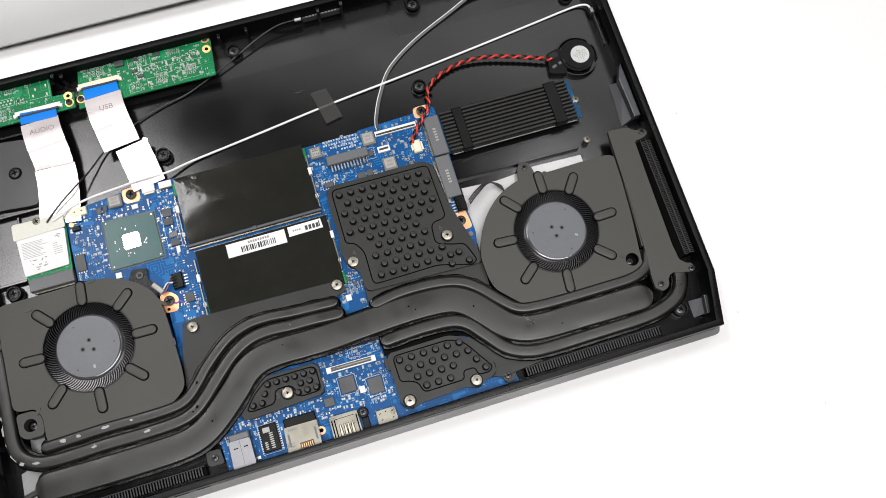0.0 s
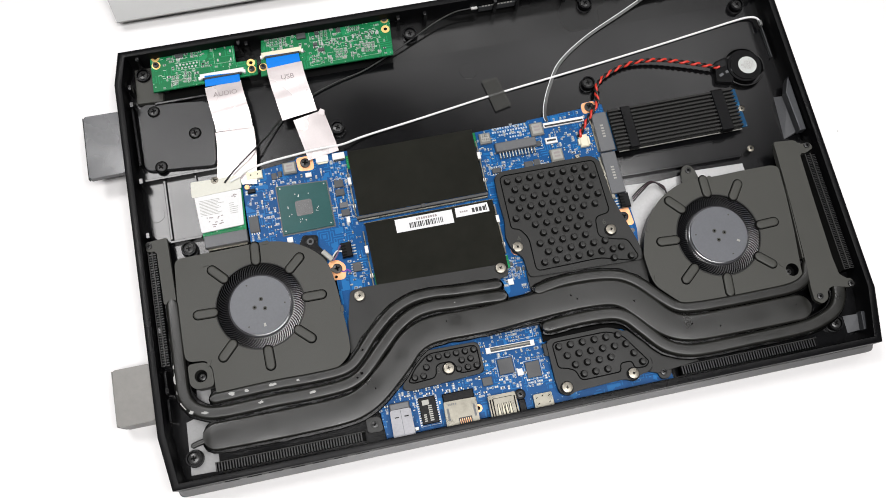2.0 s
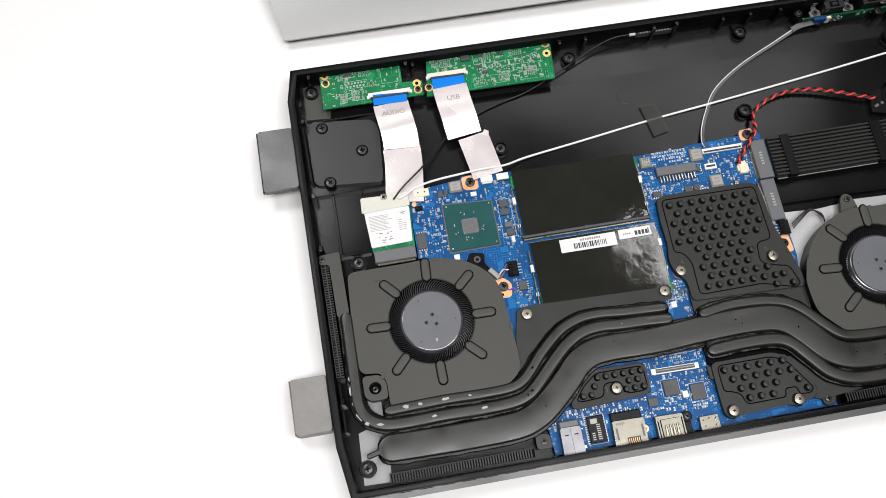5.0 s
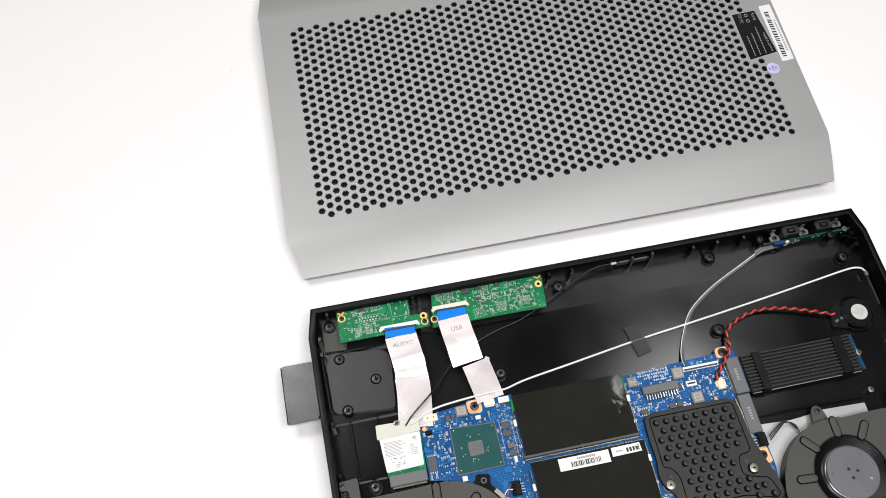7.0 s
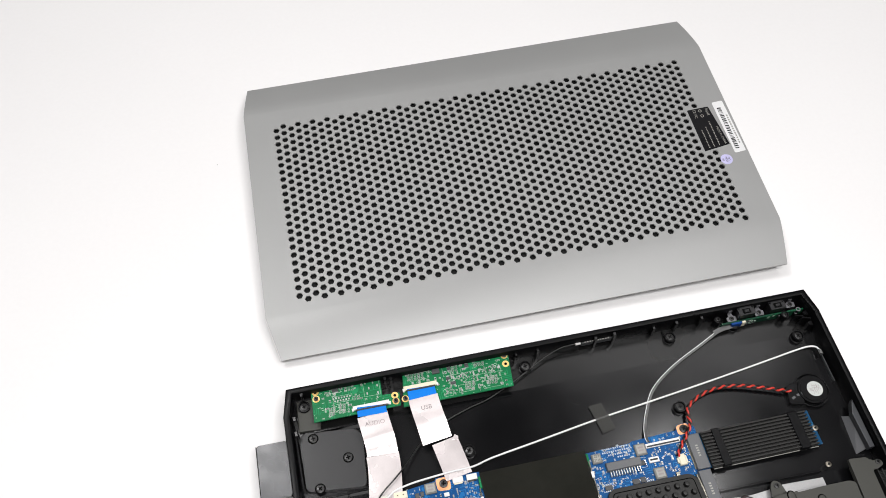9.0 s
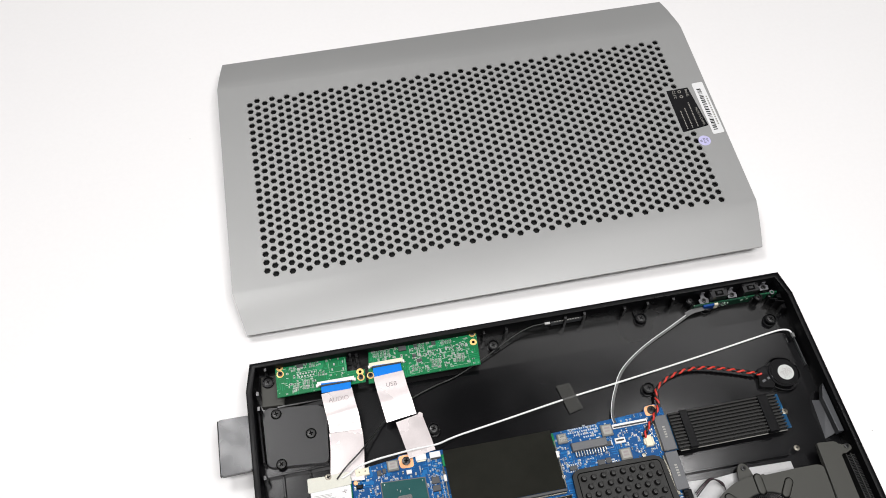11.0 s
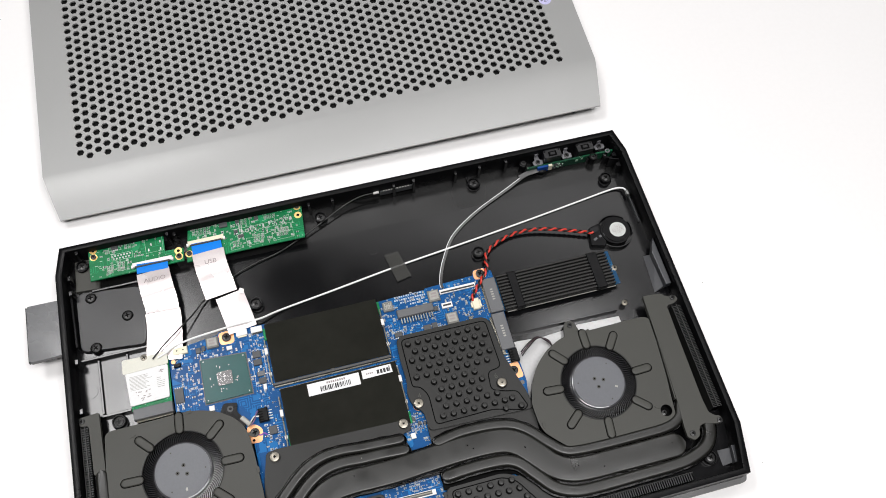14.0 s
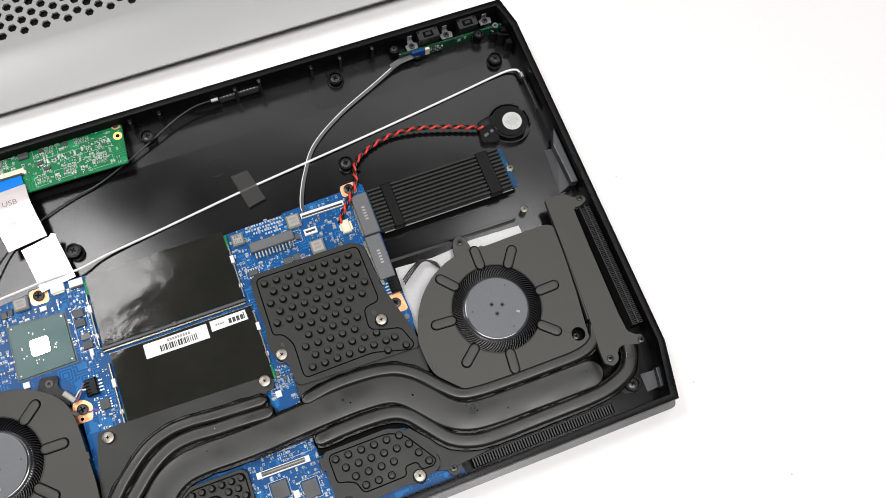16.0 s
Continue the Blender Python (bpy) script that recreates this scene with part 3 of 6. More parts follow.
# ---- perforated bottom cover lying behind the case ----
def bottom_cover():
    root = thing("bottom_cover", "grey metallic bottom cover with hexagonal vent holes, taken off", "cover")
    # own coordinates in millimetres; the plane leans a little
    flat = 6.0
    v0, v1 = 30.0, 208.0
    left, right = -6.3, 366.8
    holes = []
    for c in range(58):
        x = 18.4 + c * 5.69
        n, y0 = (23, 42.7) if c % 2 == 0 else (24, 39.4)
        for r in range(n):
            y = y0 + r * 6.63
            if x > 334.8 and 101.5 < y < 143.5:
                continue
            holes.append(ring_points(x, y, 2.45, 6, 0.0))
    bm = holed([(left, v0), (right + 0.2, v0 + 4), (right + 1.8, v1 - 4), (left + 1.2, v1)], holes, flat - 1.2, flat)
    part("perforated_plate", bm, M_PANEL, root)
    # front and back flanks bend down to the edges
    for flank in (0, 1):
        prof = [(0, 6.0), (0.12, 5.9), (0.3, 5.2), (0.65, 3.1), (1, 0.0)]
        bm = bmesh.new()
        up, low = [], []
        for s, z in prof:
            if flank == 0:
                a, b = Vector((left + s * 6.3, v0 - s * v0)), Vector((right + 0.2 - s * 6.6, (v0 + 4) * (1 - s)))
            else:
                a, b = Vector((left + 1.2 + s * 4.6, v1 + s * (238.6 - v1))), Vector((right + 1.8 - s * 5.0, v1 - 4 + s * (240 - v1 + 4)))
            up.append([bm.verts.new((p.x, p.y, z)) for p in (a, b)])
            low.append([bm.verts.new((p.x, p.y, z - 1.2)) for p in (a, b)])
        for i in range(len(prof) - 1):
            for r, flip in ((up, flank == 0), (low, flank == 1)):
                q = [r[i][0], r[i][1], r[i + 1][1], r[i + 1][0]]
                bm.faces.new(q[::-1] if flip else q)
            for e in (0, 1):
                bm.faces.new((up[i][e], up[i + 1][e], low[i + 1][e], low[i][e]))
        bm.faces.new((up[-1][0], up[-1][1], low[-1][1], low[-1][0]))
        bmesh.ops.recalc_face_normals(bm, faces=bm.faces)
        part("flank", bm, M_PANEL, root, smooth=50)
    part("filter_mesh", prism([(12, 34), (350, 34), (350, 200), (12, 200)], flat - 4.0, flat - 3.4), M_MESH, root, "black dust filter behind the holes")
    # side lips
    part("side_lip", prism([(left, v0), (left + 1.2, v1), (left + 2.4, v1), (left + 1.2, v0)], flat - 4.5, flat - 1.25), M_PANEL, root)
    part("side_lip", prism([(right, v0 + 4), (right + 1.6, v1 - 4), (right + 0.4, v1 - 4), (right - 1.2, v0 + 4)], flat - 4.5, flat - 1.25), M_PANEL, root)
    # feet that carry the lying cover
    for x, y, low in ((20, 8, -8.2), (345, 8, -12.4), (20, 230, -13.8), (345, 230, -18.2)):
        part("clip_post", disc(x, y, 2.5, low, 1.1, 0.2, 10), M_RIM, root)
    # labels
    lab = part("black_label", prism(rounded([(335.4, 101.6), (356.4, 104.6), (352.8, 142.6), (335.4, 142.0)], 0.6), flat + 0.02, flat + 0.12), M_BLACKLAB, root, "glossy black approval label")
    lettering("RoHS", 350.4, 137.6, flat + 0.14, 3.0, M_GREY, lab, -93, "lettering")
    lettering("CE FC", 340.4, 137.4, flat + 0.14, 3.2, M_GREY, lab, -93, "lettering")
    lettering("MADE IN CHINA", 353.0, 114.0, flat + 0.14, 2.3, M_GREY, lab, -86, "lettering")
    for u, v, ln in ((340.0, 104.0, 19), (344.0, 104.6, 20), (348.4, 105.0, 25)):
        for q in range(int(ln / 1.5)):
            part("printed_bar", box(u - 0.35, v + q * 1.5, u + 0.35, v + 1.0 + q * 1.5, flat + 0.12, flat + 0.15, 0), M_GREY, lab)
    for u, v in ((345.2, 139.6), (345.2, 134.6)):
        part("printed_mark", holed(ring_points(u, v, 1.4, 12), [ring_points(u, v, 0.9, 12)], flat + 0.12, flat + 0.15), M_GREY, lab)
    wl = part("white_label", prism(rounded([(357.2, 95.8), (366.2, 96.4), (365.8, 146.0), (357.0, 145.6)], 1.2), flat + 0.02, flat + 0.14), M_PAPER, root, "white barcode label")
    y = 99.5
    while y < 139:
        w = rng.choice((0.4, 0.6, 0.9, 1.2))
        part("barcode_bar", box(359.0, y, 362.2, y + w, flat + 0.14, flat + 0.17, 0), M_INK, wl)
        y += w + rng.choice((0.4, 0.6, 0.9))
    for q in range(13):
        part("printed_bar", box(363.6, 104 + q * 2.2, 364.7, 105.5 + q * 2.2, flat + 0.14, flat + 0.17, 0), M_GREY, wl)
    st = part("round_sticker", disc(348.6, 91.4, 4.6, flat + 0.02, flat + 0.12, 0, 24), M_LILAC, root, "small round lilac inspection sticker")
    lettering("QC", 350.6, 91.4, flat + 0.14, 2.3, M_INK, st, -90)
    lettering("PASS", 348.4, 91.4, flat + 0.14, 2.3, M_INK, st, -90)
    lettering("08", 346.0, 91.4, flat + 0.14, 2.3, M_INK, st, -90)
    root.matrix_basis = Matrix.Translation((-0.0029, 0.269, 0.007)) @ pose(0, 0, 0, 1.43, -0.8, -0.25)
    return root


bottom_cover()


# ---- cooling fans ----
def cooling_fan(name, cx, cy, outline, lug_holes, turn):
    root = thing(name, "matt black blower fan with a grey round hub and fine blades", "fan", "cooling fans")
    edge = rounded(outline, 4)
    top = holed(edge, [ring_points(cx, cy, 21.9, 64)] + lug_holes, 14.6, 15.3)
    part("housing_top", top, M_SATIN, root)
    low = holed([(cx + (x - cx) * 0.992, cy + (y - cy) * 0.992) for x, y in edge], [ring_points(cx, cy, 24.5, 48)] + [[(321.4 + (x - 321.4) * 1.05, 57.0 + (y - 57.0) * 1.05) for x, y in h] for h in lug_holes], 5.2, 14.55)
    # walls far darker than the top, to paint a shadow gap round the fan
    part("housing_wall", low, M_RIM, root)
    part("inlet_lip", sweep([Vector((x, y, 14.9)) for x, y in ring_points(cx, cy, 22.1, 65)] + [Vector((cx + 22.1, cy, 14.9))], wire_section(0.55, 6)), M_PLATE, root, smooth=60)
    part("inner_floor", disc(cx, cy, 24, 5.3, 6.5, 0), M_DARK, root)
    bm = disc(cx, cy, 14.9, 7, 16.0, 0.25, 64)
    part("hub", bm, M_HUB, root, "grey satin round fan hub", smooth=50)
    # a narrow step and a glossy black cone that carries the blades
    line = [Vector((x, y, 14.4)) for x, y in ring_points(cx, cy, 15.4, 65)] + [Vector((cx + 15.4, cy, 14.4))]
    part("hub_step", sweep(line, [(-0.6, 0.7), (0.2, 0.6), (0.6, 0.2), (0.6, -1.2), (-0.6, -1.2)]), M_HUBRING, root, smooth=60)
    line = [Vector((x, y, 12.6)) for x, y in ring_points(cx, cy, 17.2, 65)] + [Vector((cx + 17.2, cy, 12.6))]
    part("blade_cone", sweep(line, [(-1.5, 1.3), (-0.6, 1.1), (0.8, 0.2), (1.8, -0.9), (1.8, -1.5), (-1.5, -1.5)]), M_BLADE, root, smooth=60)
    for k in range(3):
        a = radians(turn + 120 * k)
        part("hub_screw", disc(cx + 3.0 * math.cos(a), cy + 3.0 * math.sin(a), 1.1, 15.98, 16.12, 0.05, 14), M_SATIN, root)
        part("hub_pin", disc(cx + 3.0 * math.cos(a), cy + 3.0 * math.sin(a), 0.5, 16.1, 16.18, 0.02, 10), M_DARK, root)
        b = radians(turn + 40 + 120 * k)
        part("hub_dot", disc(cx + 12.2 * math.cos(b), cy + 12.2 * math.sin(b), 0.45, 15.98, 16.04, 0.02, 8), M_SATIN, root)
    c, s = math.cos(radians(turn + 200)), math.sin(radians(turn + 200))
    part("balance_putty", sweep([Vector((cx + 9.5 * c, cy + 9.5 * s, 15.96)), Vector((cx + 11.2 * c, cy + 11.2 * s, 15.96))], flat_section(1.1, 0.25)), M_GREY, root)
    # swept blades, one mesh for all
    bm = bmesh.new()
    rows = []
    for k in range(5):
        r = 15.9 + k * 1.45
        a = -0.016 * k - 0.008 * k * k
        w = 0.0165 - 0.0012 * k
        rows.append([bm.verts.new((r * math.cos(a + d), r * math.sin(a + d), z)) for d, z in ((-w + 0.06, 8), (w + 0.06, 8), (w, 13.9 + 0.18 * k), (-w, 13.9 + 0.18 * k))])
    for a, b in zip(rows, rows[1:]):
        for i in range(4):
            bm.faces.new((a[i], a[(i + 1) % 4], b[(i + 1) % 4], b[i]))
    bm.faces.new(rows[0][::-1])
    bm.faces.new(rows[-1])
    bmesh.ops.recalc_face_normals(bm, faces=bm.faces)
    blade = part("blade", bm, M_BLADE, root)
    blade.matrix_basis = pose(cx * MM, cy * MM, 0)
    n = 91
    for k in range(1, n):
        o = new("blade", blade.data)
        o.parent = root
        o.matrix_basis = pose(cx * MM, cy * MM, 0, 0, 0, 360 * k / n)
    return root


def slot_grooves(root, cx, cy, angles, r1=33.0):
    """Pressed oblong ribs that run outwards from the inlet."""
    for a in angles:
        d = Vector((math.cos(radians(a)), math.sin(radians(a)), 0))
        c = Vector((cx, cy, 15.28))
        length = r1
        part("pressed_rib", sweep([c + d * 23.2, c + d * (length - 2.4)], flat_section(4.4, 0.75, 0.7), 2.2), M_SATIN, root, smooth=50)
        # flat near-black outline that paints the shade along the rib's edge
        ring = sweep([c + d * 23.0 - Vector((0, 0, 0.02)), c + d * (length - 2.2) - Vector((0, 0, 0.02))], flat_section(5.3, 0.12, 0.05), 2.65)
        part("rib_edge_shade", ring, M_DARK, root)


fan_left = cooling_fan("cooling_fan", 51.8, 92.6,
    [(13.0, 124.4), (40, 124.6), (56, 125.0), (65, 124.0), (74.6, 120.8), (82.5, 115.4), (87.4, 109.6), (89.4, 103.6), (90.6, 94), (92.0, 70), (91.6, 60), (84, 54), (24.6, 52.5), (24.6, 66), (22, 70.6), (12.0, 71.6), (11.9, 103)],
    [], 75)
slot_grooves(fan_left, 51.8, 92.6, (87, 42, -1, -44, -89, -134, 178, 133), 28 + 5)
fan_right = cooling_fan("cooling_fan", 289.2, 82.6,
    [(247.7, 80), (251.4, 91.5), (257.4, 101), (265.4, 108.4), (274.5, 113), (284, 115.0), (294.7, 114.0), (314, 114.4), (328.4, 114.2), (331.8, 112.6), (331.0, 97), (329.0, 77), (326.8, 62), (325.5, 52), (321, 47), (266, 47), (258.6, 53), (249.6, 62.6), (248.2, 68), (247.8, 75)],
    [ring_points(321.4, 57.0, 3.4, 20)], 130)
slot_grooves(fan_right, 289.2, 82.6, (89, 54, 2, -42, -96, -140, 176, 132), 28 + 5)
# mounting lugs, plugs and small stamped marks
part("lug", prism(rounded([(280, 113), (290.5, 113), (289, 121), (287, 124.6), (283.4, 124.6), (281.4, 121)], 2), 8.6, 10.6, 0.4), M_SATIN, fan_right)
part("lug", prism(rounded([(75.0, 120.5), (77.9, 126.0), (85.6, 124.6), (84.6, 119.4), (89.0, 113.0), (87, 108), (78, 116.5)], 1.2), 9.4, 10.2, 0.2), M_RIM, fan_left, "black mounting lug with a metal eyelet")
part("eyelet", holed(ring_points(81.2, 121.8, 1.8, 20), [ring_points(81.2, 121.8, 0.9, 16)], 10.2, 10.6), M_CHIP, fan_left)
part("lug_ring", holed(rounded([(12.6, 70.4), (12.8, 60), (15.5, 57.6), (24.2, 57.6), (24.2, 66), (21.6, 70)], 2.5), [ring_points(18.4, 63.7, 3.1, 22)], 7, 14.9), M_SATIN, fan_left)
part("lug_floor", disc(18.4, 63.9, 4.0, 5, 10.2, 0.1), M_DARK, fan_left)
part("lug_floor", disc(321.4, 57.0, 3.5, 5, 10.2, 0.1), M_DARK, fan_right)
for fan, marks in ((fan_left, ((27.5, 118.6, 10), (59.0, 124.2, 5), (90.6, 103.0, -40), (91.2, 83, 90), (23.2, 69.2, 60))), (fan_right, ((317.2, 60.2, -30), (292.6, 113.8, 15), (253.5, 93, 70), (250.6, 66.5, 80)))):
    for x, y, a in marks:
        d = Vector((math.cos(radians(a)), math.sin(radians(a)), 0))
        c = Vector((x, y, 15.28))
        part("stamped_mark", sweep([c - d * 1.0, c + d * 1.0], flat_section(1.7, 0.35, 0.15), 0.85), M_SATIN, fan)
part("cable_sleeve", sweep(spline([(86.6, 115.2, 10.0), (88.6, 112.6, 10.2), (90.6, 109.8, 10.4)]), flat_section(2.8, 1.4, 0.6)), M_GREY, fan_left, "grey cable sleeve")
for k, c in enumerate((M_MAUVE, M_BLACKW, M_WHITEP)):
    part("fan_wire", sweep(spline([(91, 109.5 + k, 10.4), (93.5, 112 + k * 0.9, 11), (95.3, 116 - k * 1.2, 10.8), (97, 116.5 - k * 1.5, 10.6)]), wire_section(0.42, 6)), c, fan_left, smooth=60)
for k in range(3):
    part("fan_wire", sweep(spline([(252, 110.5 + k * 1.2, 10), (258, 115 + k, 10.5), (265, 119 + k * 0.4, 9), (271, 116.5 - k, 7.5), (272, 112, 6.5)]), wire_section(0.36, 6)), (M_BLACKW, M_MAROON, M_BLACKW)[k], fan_right, smooth=60)

# ---- heat pipes, cold plates and fins ----
sink = thing("heatsink", "black painted heat pipes and cold plates that join two fans", "heatsink")


def pipe(name, points, width, height, z, mat=M_PIPE, ends=True, label="", steps=8):
    line = spline([(x, y, z) for x, y in points], steps)
    return part(name, sweep(line, flat_section(width, height, min(height * 0.45, 1.6), 5), width * 0.48 if ends else 0.0), mat, sink, label, smooth=40)


P_L1 = [(169.7, 79.4), (158, 80.0), (148, 80.6), (137, 81.6), (126.4, 80.9), (115.5, 76.6), (104.2, 67.4), (96.8, 59.4), (91, 54.4), (84, 52.2), (70, 51.8), (51, 52.2), (24, 51.6)]
P_L2 = [(170.6, 73.2), (158, 74.0), (147, 74.3), (136, 75.0), (126.2, 73.6), (116.8, 68.6), (108, 60.8), (98.8, 51.8), (92.5, 47.2), (84, 44.9), (68, 44.4), (50, 44.7), (28, 44.4), (18, 46.0), (11.6, 50.6), (9.0, 57), (8.8, 66), (9.0, 80), (9.2, 101)]
P_BIG = [(318.5, 37.4), (300, 37.4), (284, 37.6), (267.5, 37.9), (257.3, 39.4), (249, 44.0), (240.6, 53.4), (233.6, 60.4), (225.5, 64.2), (212, 65.4), (196, 65.2), (180, 64.4), (164, 63.4), (150, 63.4), (140, 63.6), (129.4, 62.6), (121, 58.6), (113.5, 51.2), (101, 40.4), (92, 35.4), (82, 33.4), (60, 33.0), (40, 33.2), (22, 33.6)]
P_GAP = [(262, 33), (252, 38), (243, 46), (234, 54.5), (222, 57.6), (200, 58), (187, 58)]
P_R1 = [(190.6, 72.8), (202.6, 74.6), (215, 74.6), (226.2, 73.4), (234.7, 70.8), (242.3, 65.3), (250.3, 56.6), (257.4, 50.4), (266, 48.4), (282.5, 47.7), (304, 47.6), (316, 47.8), (323.4, 49.4), (328.4, 53.0), (330.6, 58)]
P_R2 = [(190.6, 53.4), (200, 54.0), (212, 54.2), (224, 53.2), (231.2, 49.6), (237.4, 42.4), (245.7, 32.8), (255.5, 28.0), (267, 26.7), (291, 26.7), (315, 26.9), (327, 28.6), (336.4, 32.6), (341.0, 38.4), (342.6, 45.0)]
pipe("heat_pipe", P_L1, 5.6, 3.4, 12.6, label="black painted round-edged heat pipe")
pipe("heat_pipe", P_L2, 6.4, 3.4, 12.6, label="black painted heat pipe with scraped silver spots")
pipe("wide_heat_pipe", P_BIG, 13.6, 2.6, 12.9, label="broad flat black painted heat pipe")
pipe("heat_pipe", P_R1, 5.8, 3.4, 12.6, label="black painted round-edged heat pipe")
pipe("heat_pipe", P_R2, 6.6, 3.4, 12.6, label="black painted round-edged heat pipe")
# sealant beads, kept near-black so they also paint the shaded creases beside the pipes
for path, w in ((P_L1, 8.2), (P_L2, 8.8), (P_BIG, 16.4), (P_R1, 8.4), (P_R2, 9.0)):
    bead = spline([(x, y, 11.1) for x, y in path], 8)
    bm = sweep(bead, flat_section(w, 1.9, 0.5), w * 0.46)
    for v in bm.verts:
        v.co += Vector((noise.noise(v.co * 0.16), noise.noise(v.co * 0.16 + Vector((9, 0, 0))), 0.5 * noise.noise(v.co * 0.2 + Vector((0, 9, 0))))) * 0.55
    part("sealant_crease", bm, M_SEAL, sink, "glossy black sealant and painted dark crease beneath a pipe", smooth=50)
# near-black plate that paints shade into the gap between the pipes
part("base_plate", sweep(spline([(x, y, 9.5) for x, y in P_GAP]), flat_section(22, 1.6, 0.3)), M_DARK, sink, "near-black plate that paints the shaded gap beneath the pipes")
part("pipe_tip", sweep(spline([(17.4, 33.0, 12.9), (14.0, 32.4, 12.9), (10.6, 31.6, 12.9)]), flat_section(2.8, 2.0), 1.4), M_PIPE, sink, "crimped pipe end")
# bare scraped spots on the pipes
for x, y, ln, a in ((32, 52, 3.4, 0), (39, 52.2, 2.4, 8), (52, 52.4, 3.4, 2), (64, 52.2, 2, 0), (18.5, 45.6, 3.4, -16), (45, 45.2, 2.4, 14), (70, 45, 2.6, 10), (6.6, 70, 2.4, 92), (6.4, 64, 5.2, 92), (7.0, 57.4, 3.4, 104), (8.6, 51, 4.0, 118), (12, 47, 2.4, 140), (8.8, 76.6, 2.6, 0), (147, 74.6, 0.6, 0)):
    d = Vector((math.cos(radians(a)), math.sin(radians(a)), 0))
    s = Vector((-d.y, d.x, 0))
    pts = []
    for k in range(12):
        q = math.tau * k / 12
        r = 1 + rng.uniform(-0.4, 0.35)
        pts.append(Vector((x, y, 0)) + d * math.cos(q) * ln / 2 * r + s * math.sin(q) * min(0.75, ln / 3) * r)
    zt = 16.03 if abs(x - 6.6) > 2.6 else 15.75
    part("scraped_spot", prism([(p.x, p.y) for p in pts], zt - 0.2, zt), M_WEAR, sink, "bare silver scraped spot")
# chips in the black paint
for x, y, r in ((205.4, 66.6, 0.5), (208.2, 64.2, 0.4), (97.4, 60.4, 0.7), (95.0, 49.0, 0.8), (92.6, 47.4, 0.6), (100.2, 40.6, 0.45), (141, 66.2, 0.4), (262, 40.2, 0.5), (276, 36.2, 0.4), (236.4, 57.4, 0.6)):
    ring_xy = [(x + r * rng.uniform(0.6, 1.3) * math.cos(math.tau * k / 8), y + r * rng.uniform(0.5, 1.2) * math.sin(math.tau * k / 8)) for k in range(8)]
    part("paint_chip", prism(ring_xy, 15.0, 15.56 if y > 62 or x > 230 or abs(y - 40.6) < 1 else 16.06), M_SEAL, sink, "small dark chip in the paint")
# base plates beneath the pipes
part("base_plate", prism(rounded([(92.8, 76), (96.5, 91.8), (103, 92.6), (172, 90.6), (177.6, 89.6), (177.8, 84.2), (172, 83), (176, 70), (150, 70), (110, 50), (90, 47)], 1.5), 9.6, 11.2, 0.3), M_PLATE, sink, "flat black base plate")
part("base_plate", prism([(150, 56), (187, 56), (187, 68), (150, 68)], 9.6, 12.6, 0.3), M_PLATE, sink)
part("base_plate", prism([(186, 46), (238, 44), (252, 30), (262, 22), (240, 20), (186, 40)], 9.7, 11.0, 0.2), M_PLATE, sink)
part("base_plate", prism([(187, 68), (248, 62), (249, 84), (187, 84)], 9.7, 11.0, 0.2), M_PLATE, sink)


def cold_plate(outline, groove, studs, stud_r, z, label):
    """A stamped plate with a sunk outline and round studs."""
    root = part("cold_plate", prism(rounded(outline, 2.5), 9.4, z, 0.5), M_PLATE, sink, label)
    line = [Vector((x, y, z - 0.05)) for x, y in rounded(groove, 3)]
    part("pressed_line", sweep(line + [line[0]], [(-0.35, 0.0), (0.35, 0.0), (0.3, 0.08), (-0.3, 0.08)]), M_DARK, root)
    first = None
    for x, y in studs:
        if first is None:
            first = part("stud", disc(0, 0, stud_r, 0, 2.9, 0.2, 16), M_PLATE, root, smooth=30)
            # flat dark disc that paints contact shade round the stud's foot
            foot = part("stud_shade", disc(0, 0, stud_r + 0.45, 0, 0.06, 0, 14), M_DARK, root, "flat dark disc that paints shade round a stud")
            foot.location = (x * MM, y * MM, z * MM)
            first.location = (x * MM, y * MM, (z - 0.02) * MM)
        else:
            d = new("stud_shade", foot.data)
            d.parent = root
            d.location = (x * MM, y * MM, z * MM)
            o = new("stud", first.data)
            o.parent = root
            o.location = (x * MM, y * MM, (z - 0.02) * MM)
    return root


studs_a = []
for r in range(10):
    y = 133.2 - r * 5.18
    x0, n = (188.0, 8) if r % 2 == 0 else (191.0, 8)
    for k in range(n):
        x = x0 + k * 6.1
        if r >= 5 and x < 196 or (r >= 5 and x > 226 - (r - 5) * 0.2 and r <= 7):
            continue
        studs_a.append((x, y))
studs_a += [(238.2, 86.8), (233.0, 81.8), (242.0, 81.2), (220.8, 86.8), (226.8, 86.8), (232.4, 87.0)]
studs_a = [p for i, p in enumerate(studs_a) if not any(math.dist(p, q) < 3.5 for q in studs_a[:i])]
CPU = cold_plate([(182.0, 137.6), (186, 139.6), (234.6, 139.4), (239.2, 136.6), (240.6, 114.6), (247.8, 88), (248.6, 78.4), (187.6, 80.6), (187.0, 92), (182, 97), (180.4, 104), (182, 112), (181.4, 126)],
    [(184.6, 137.0), (236.4, 136.6), (237.4, 106.5), (229, 105.5), (228, 94.5), (237, 91.5), (242.5, 90.5), (246, 80.4), (243, 78.6), (226, 83.4), (192.0, 83.0), (192.2, 101), (188.6, 106.6), (184.4, 107.6)], studs_a, 1.42, 12.4, "large black studded processor cold plate")
lettering("4", 187.0, 101.6, 12.42, 4, M_SATIN, CPU, 8)
lettering("6", 233.0, 101.8, 12.42, 4, M_SATIN, CPU, 8)
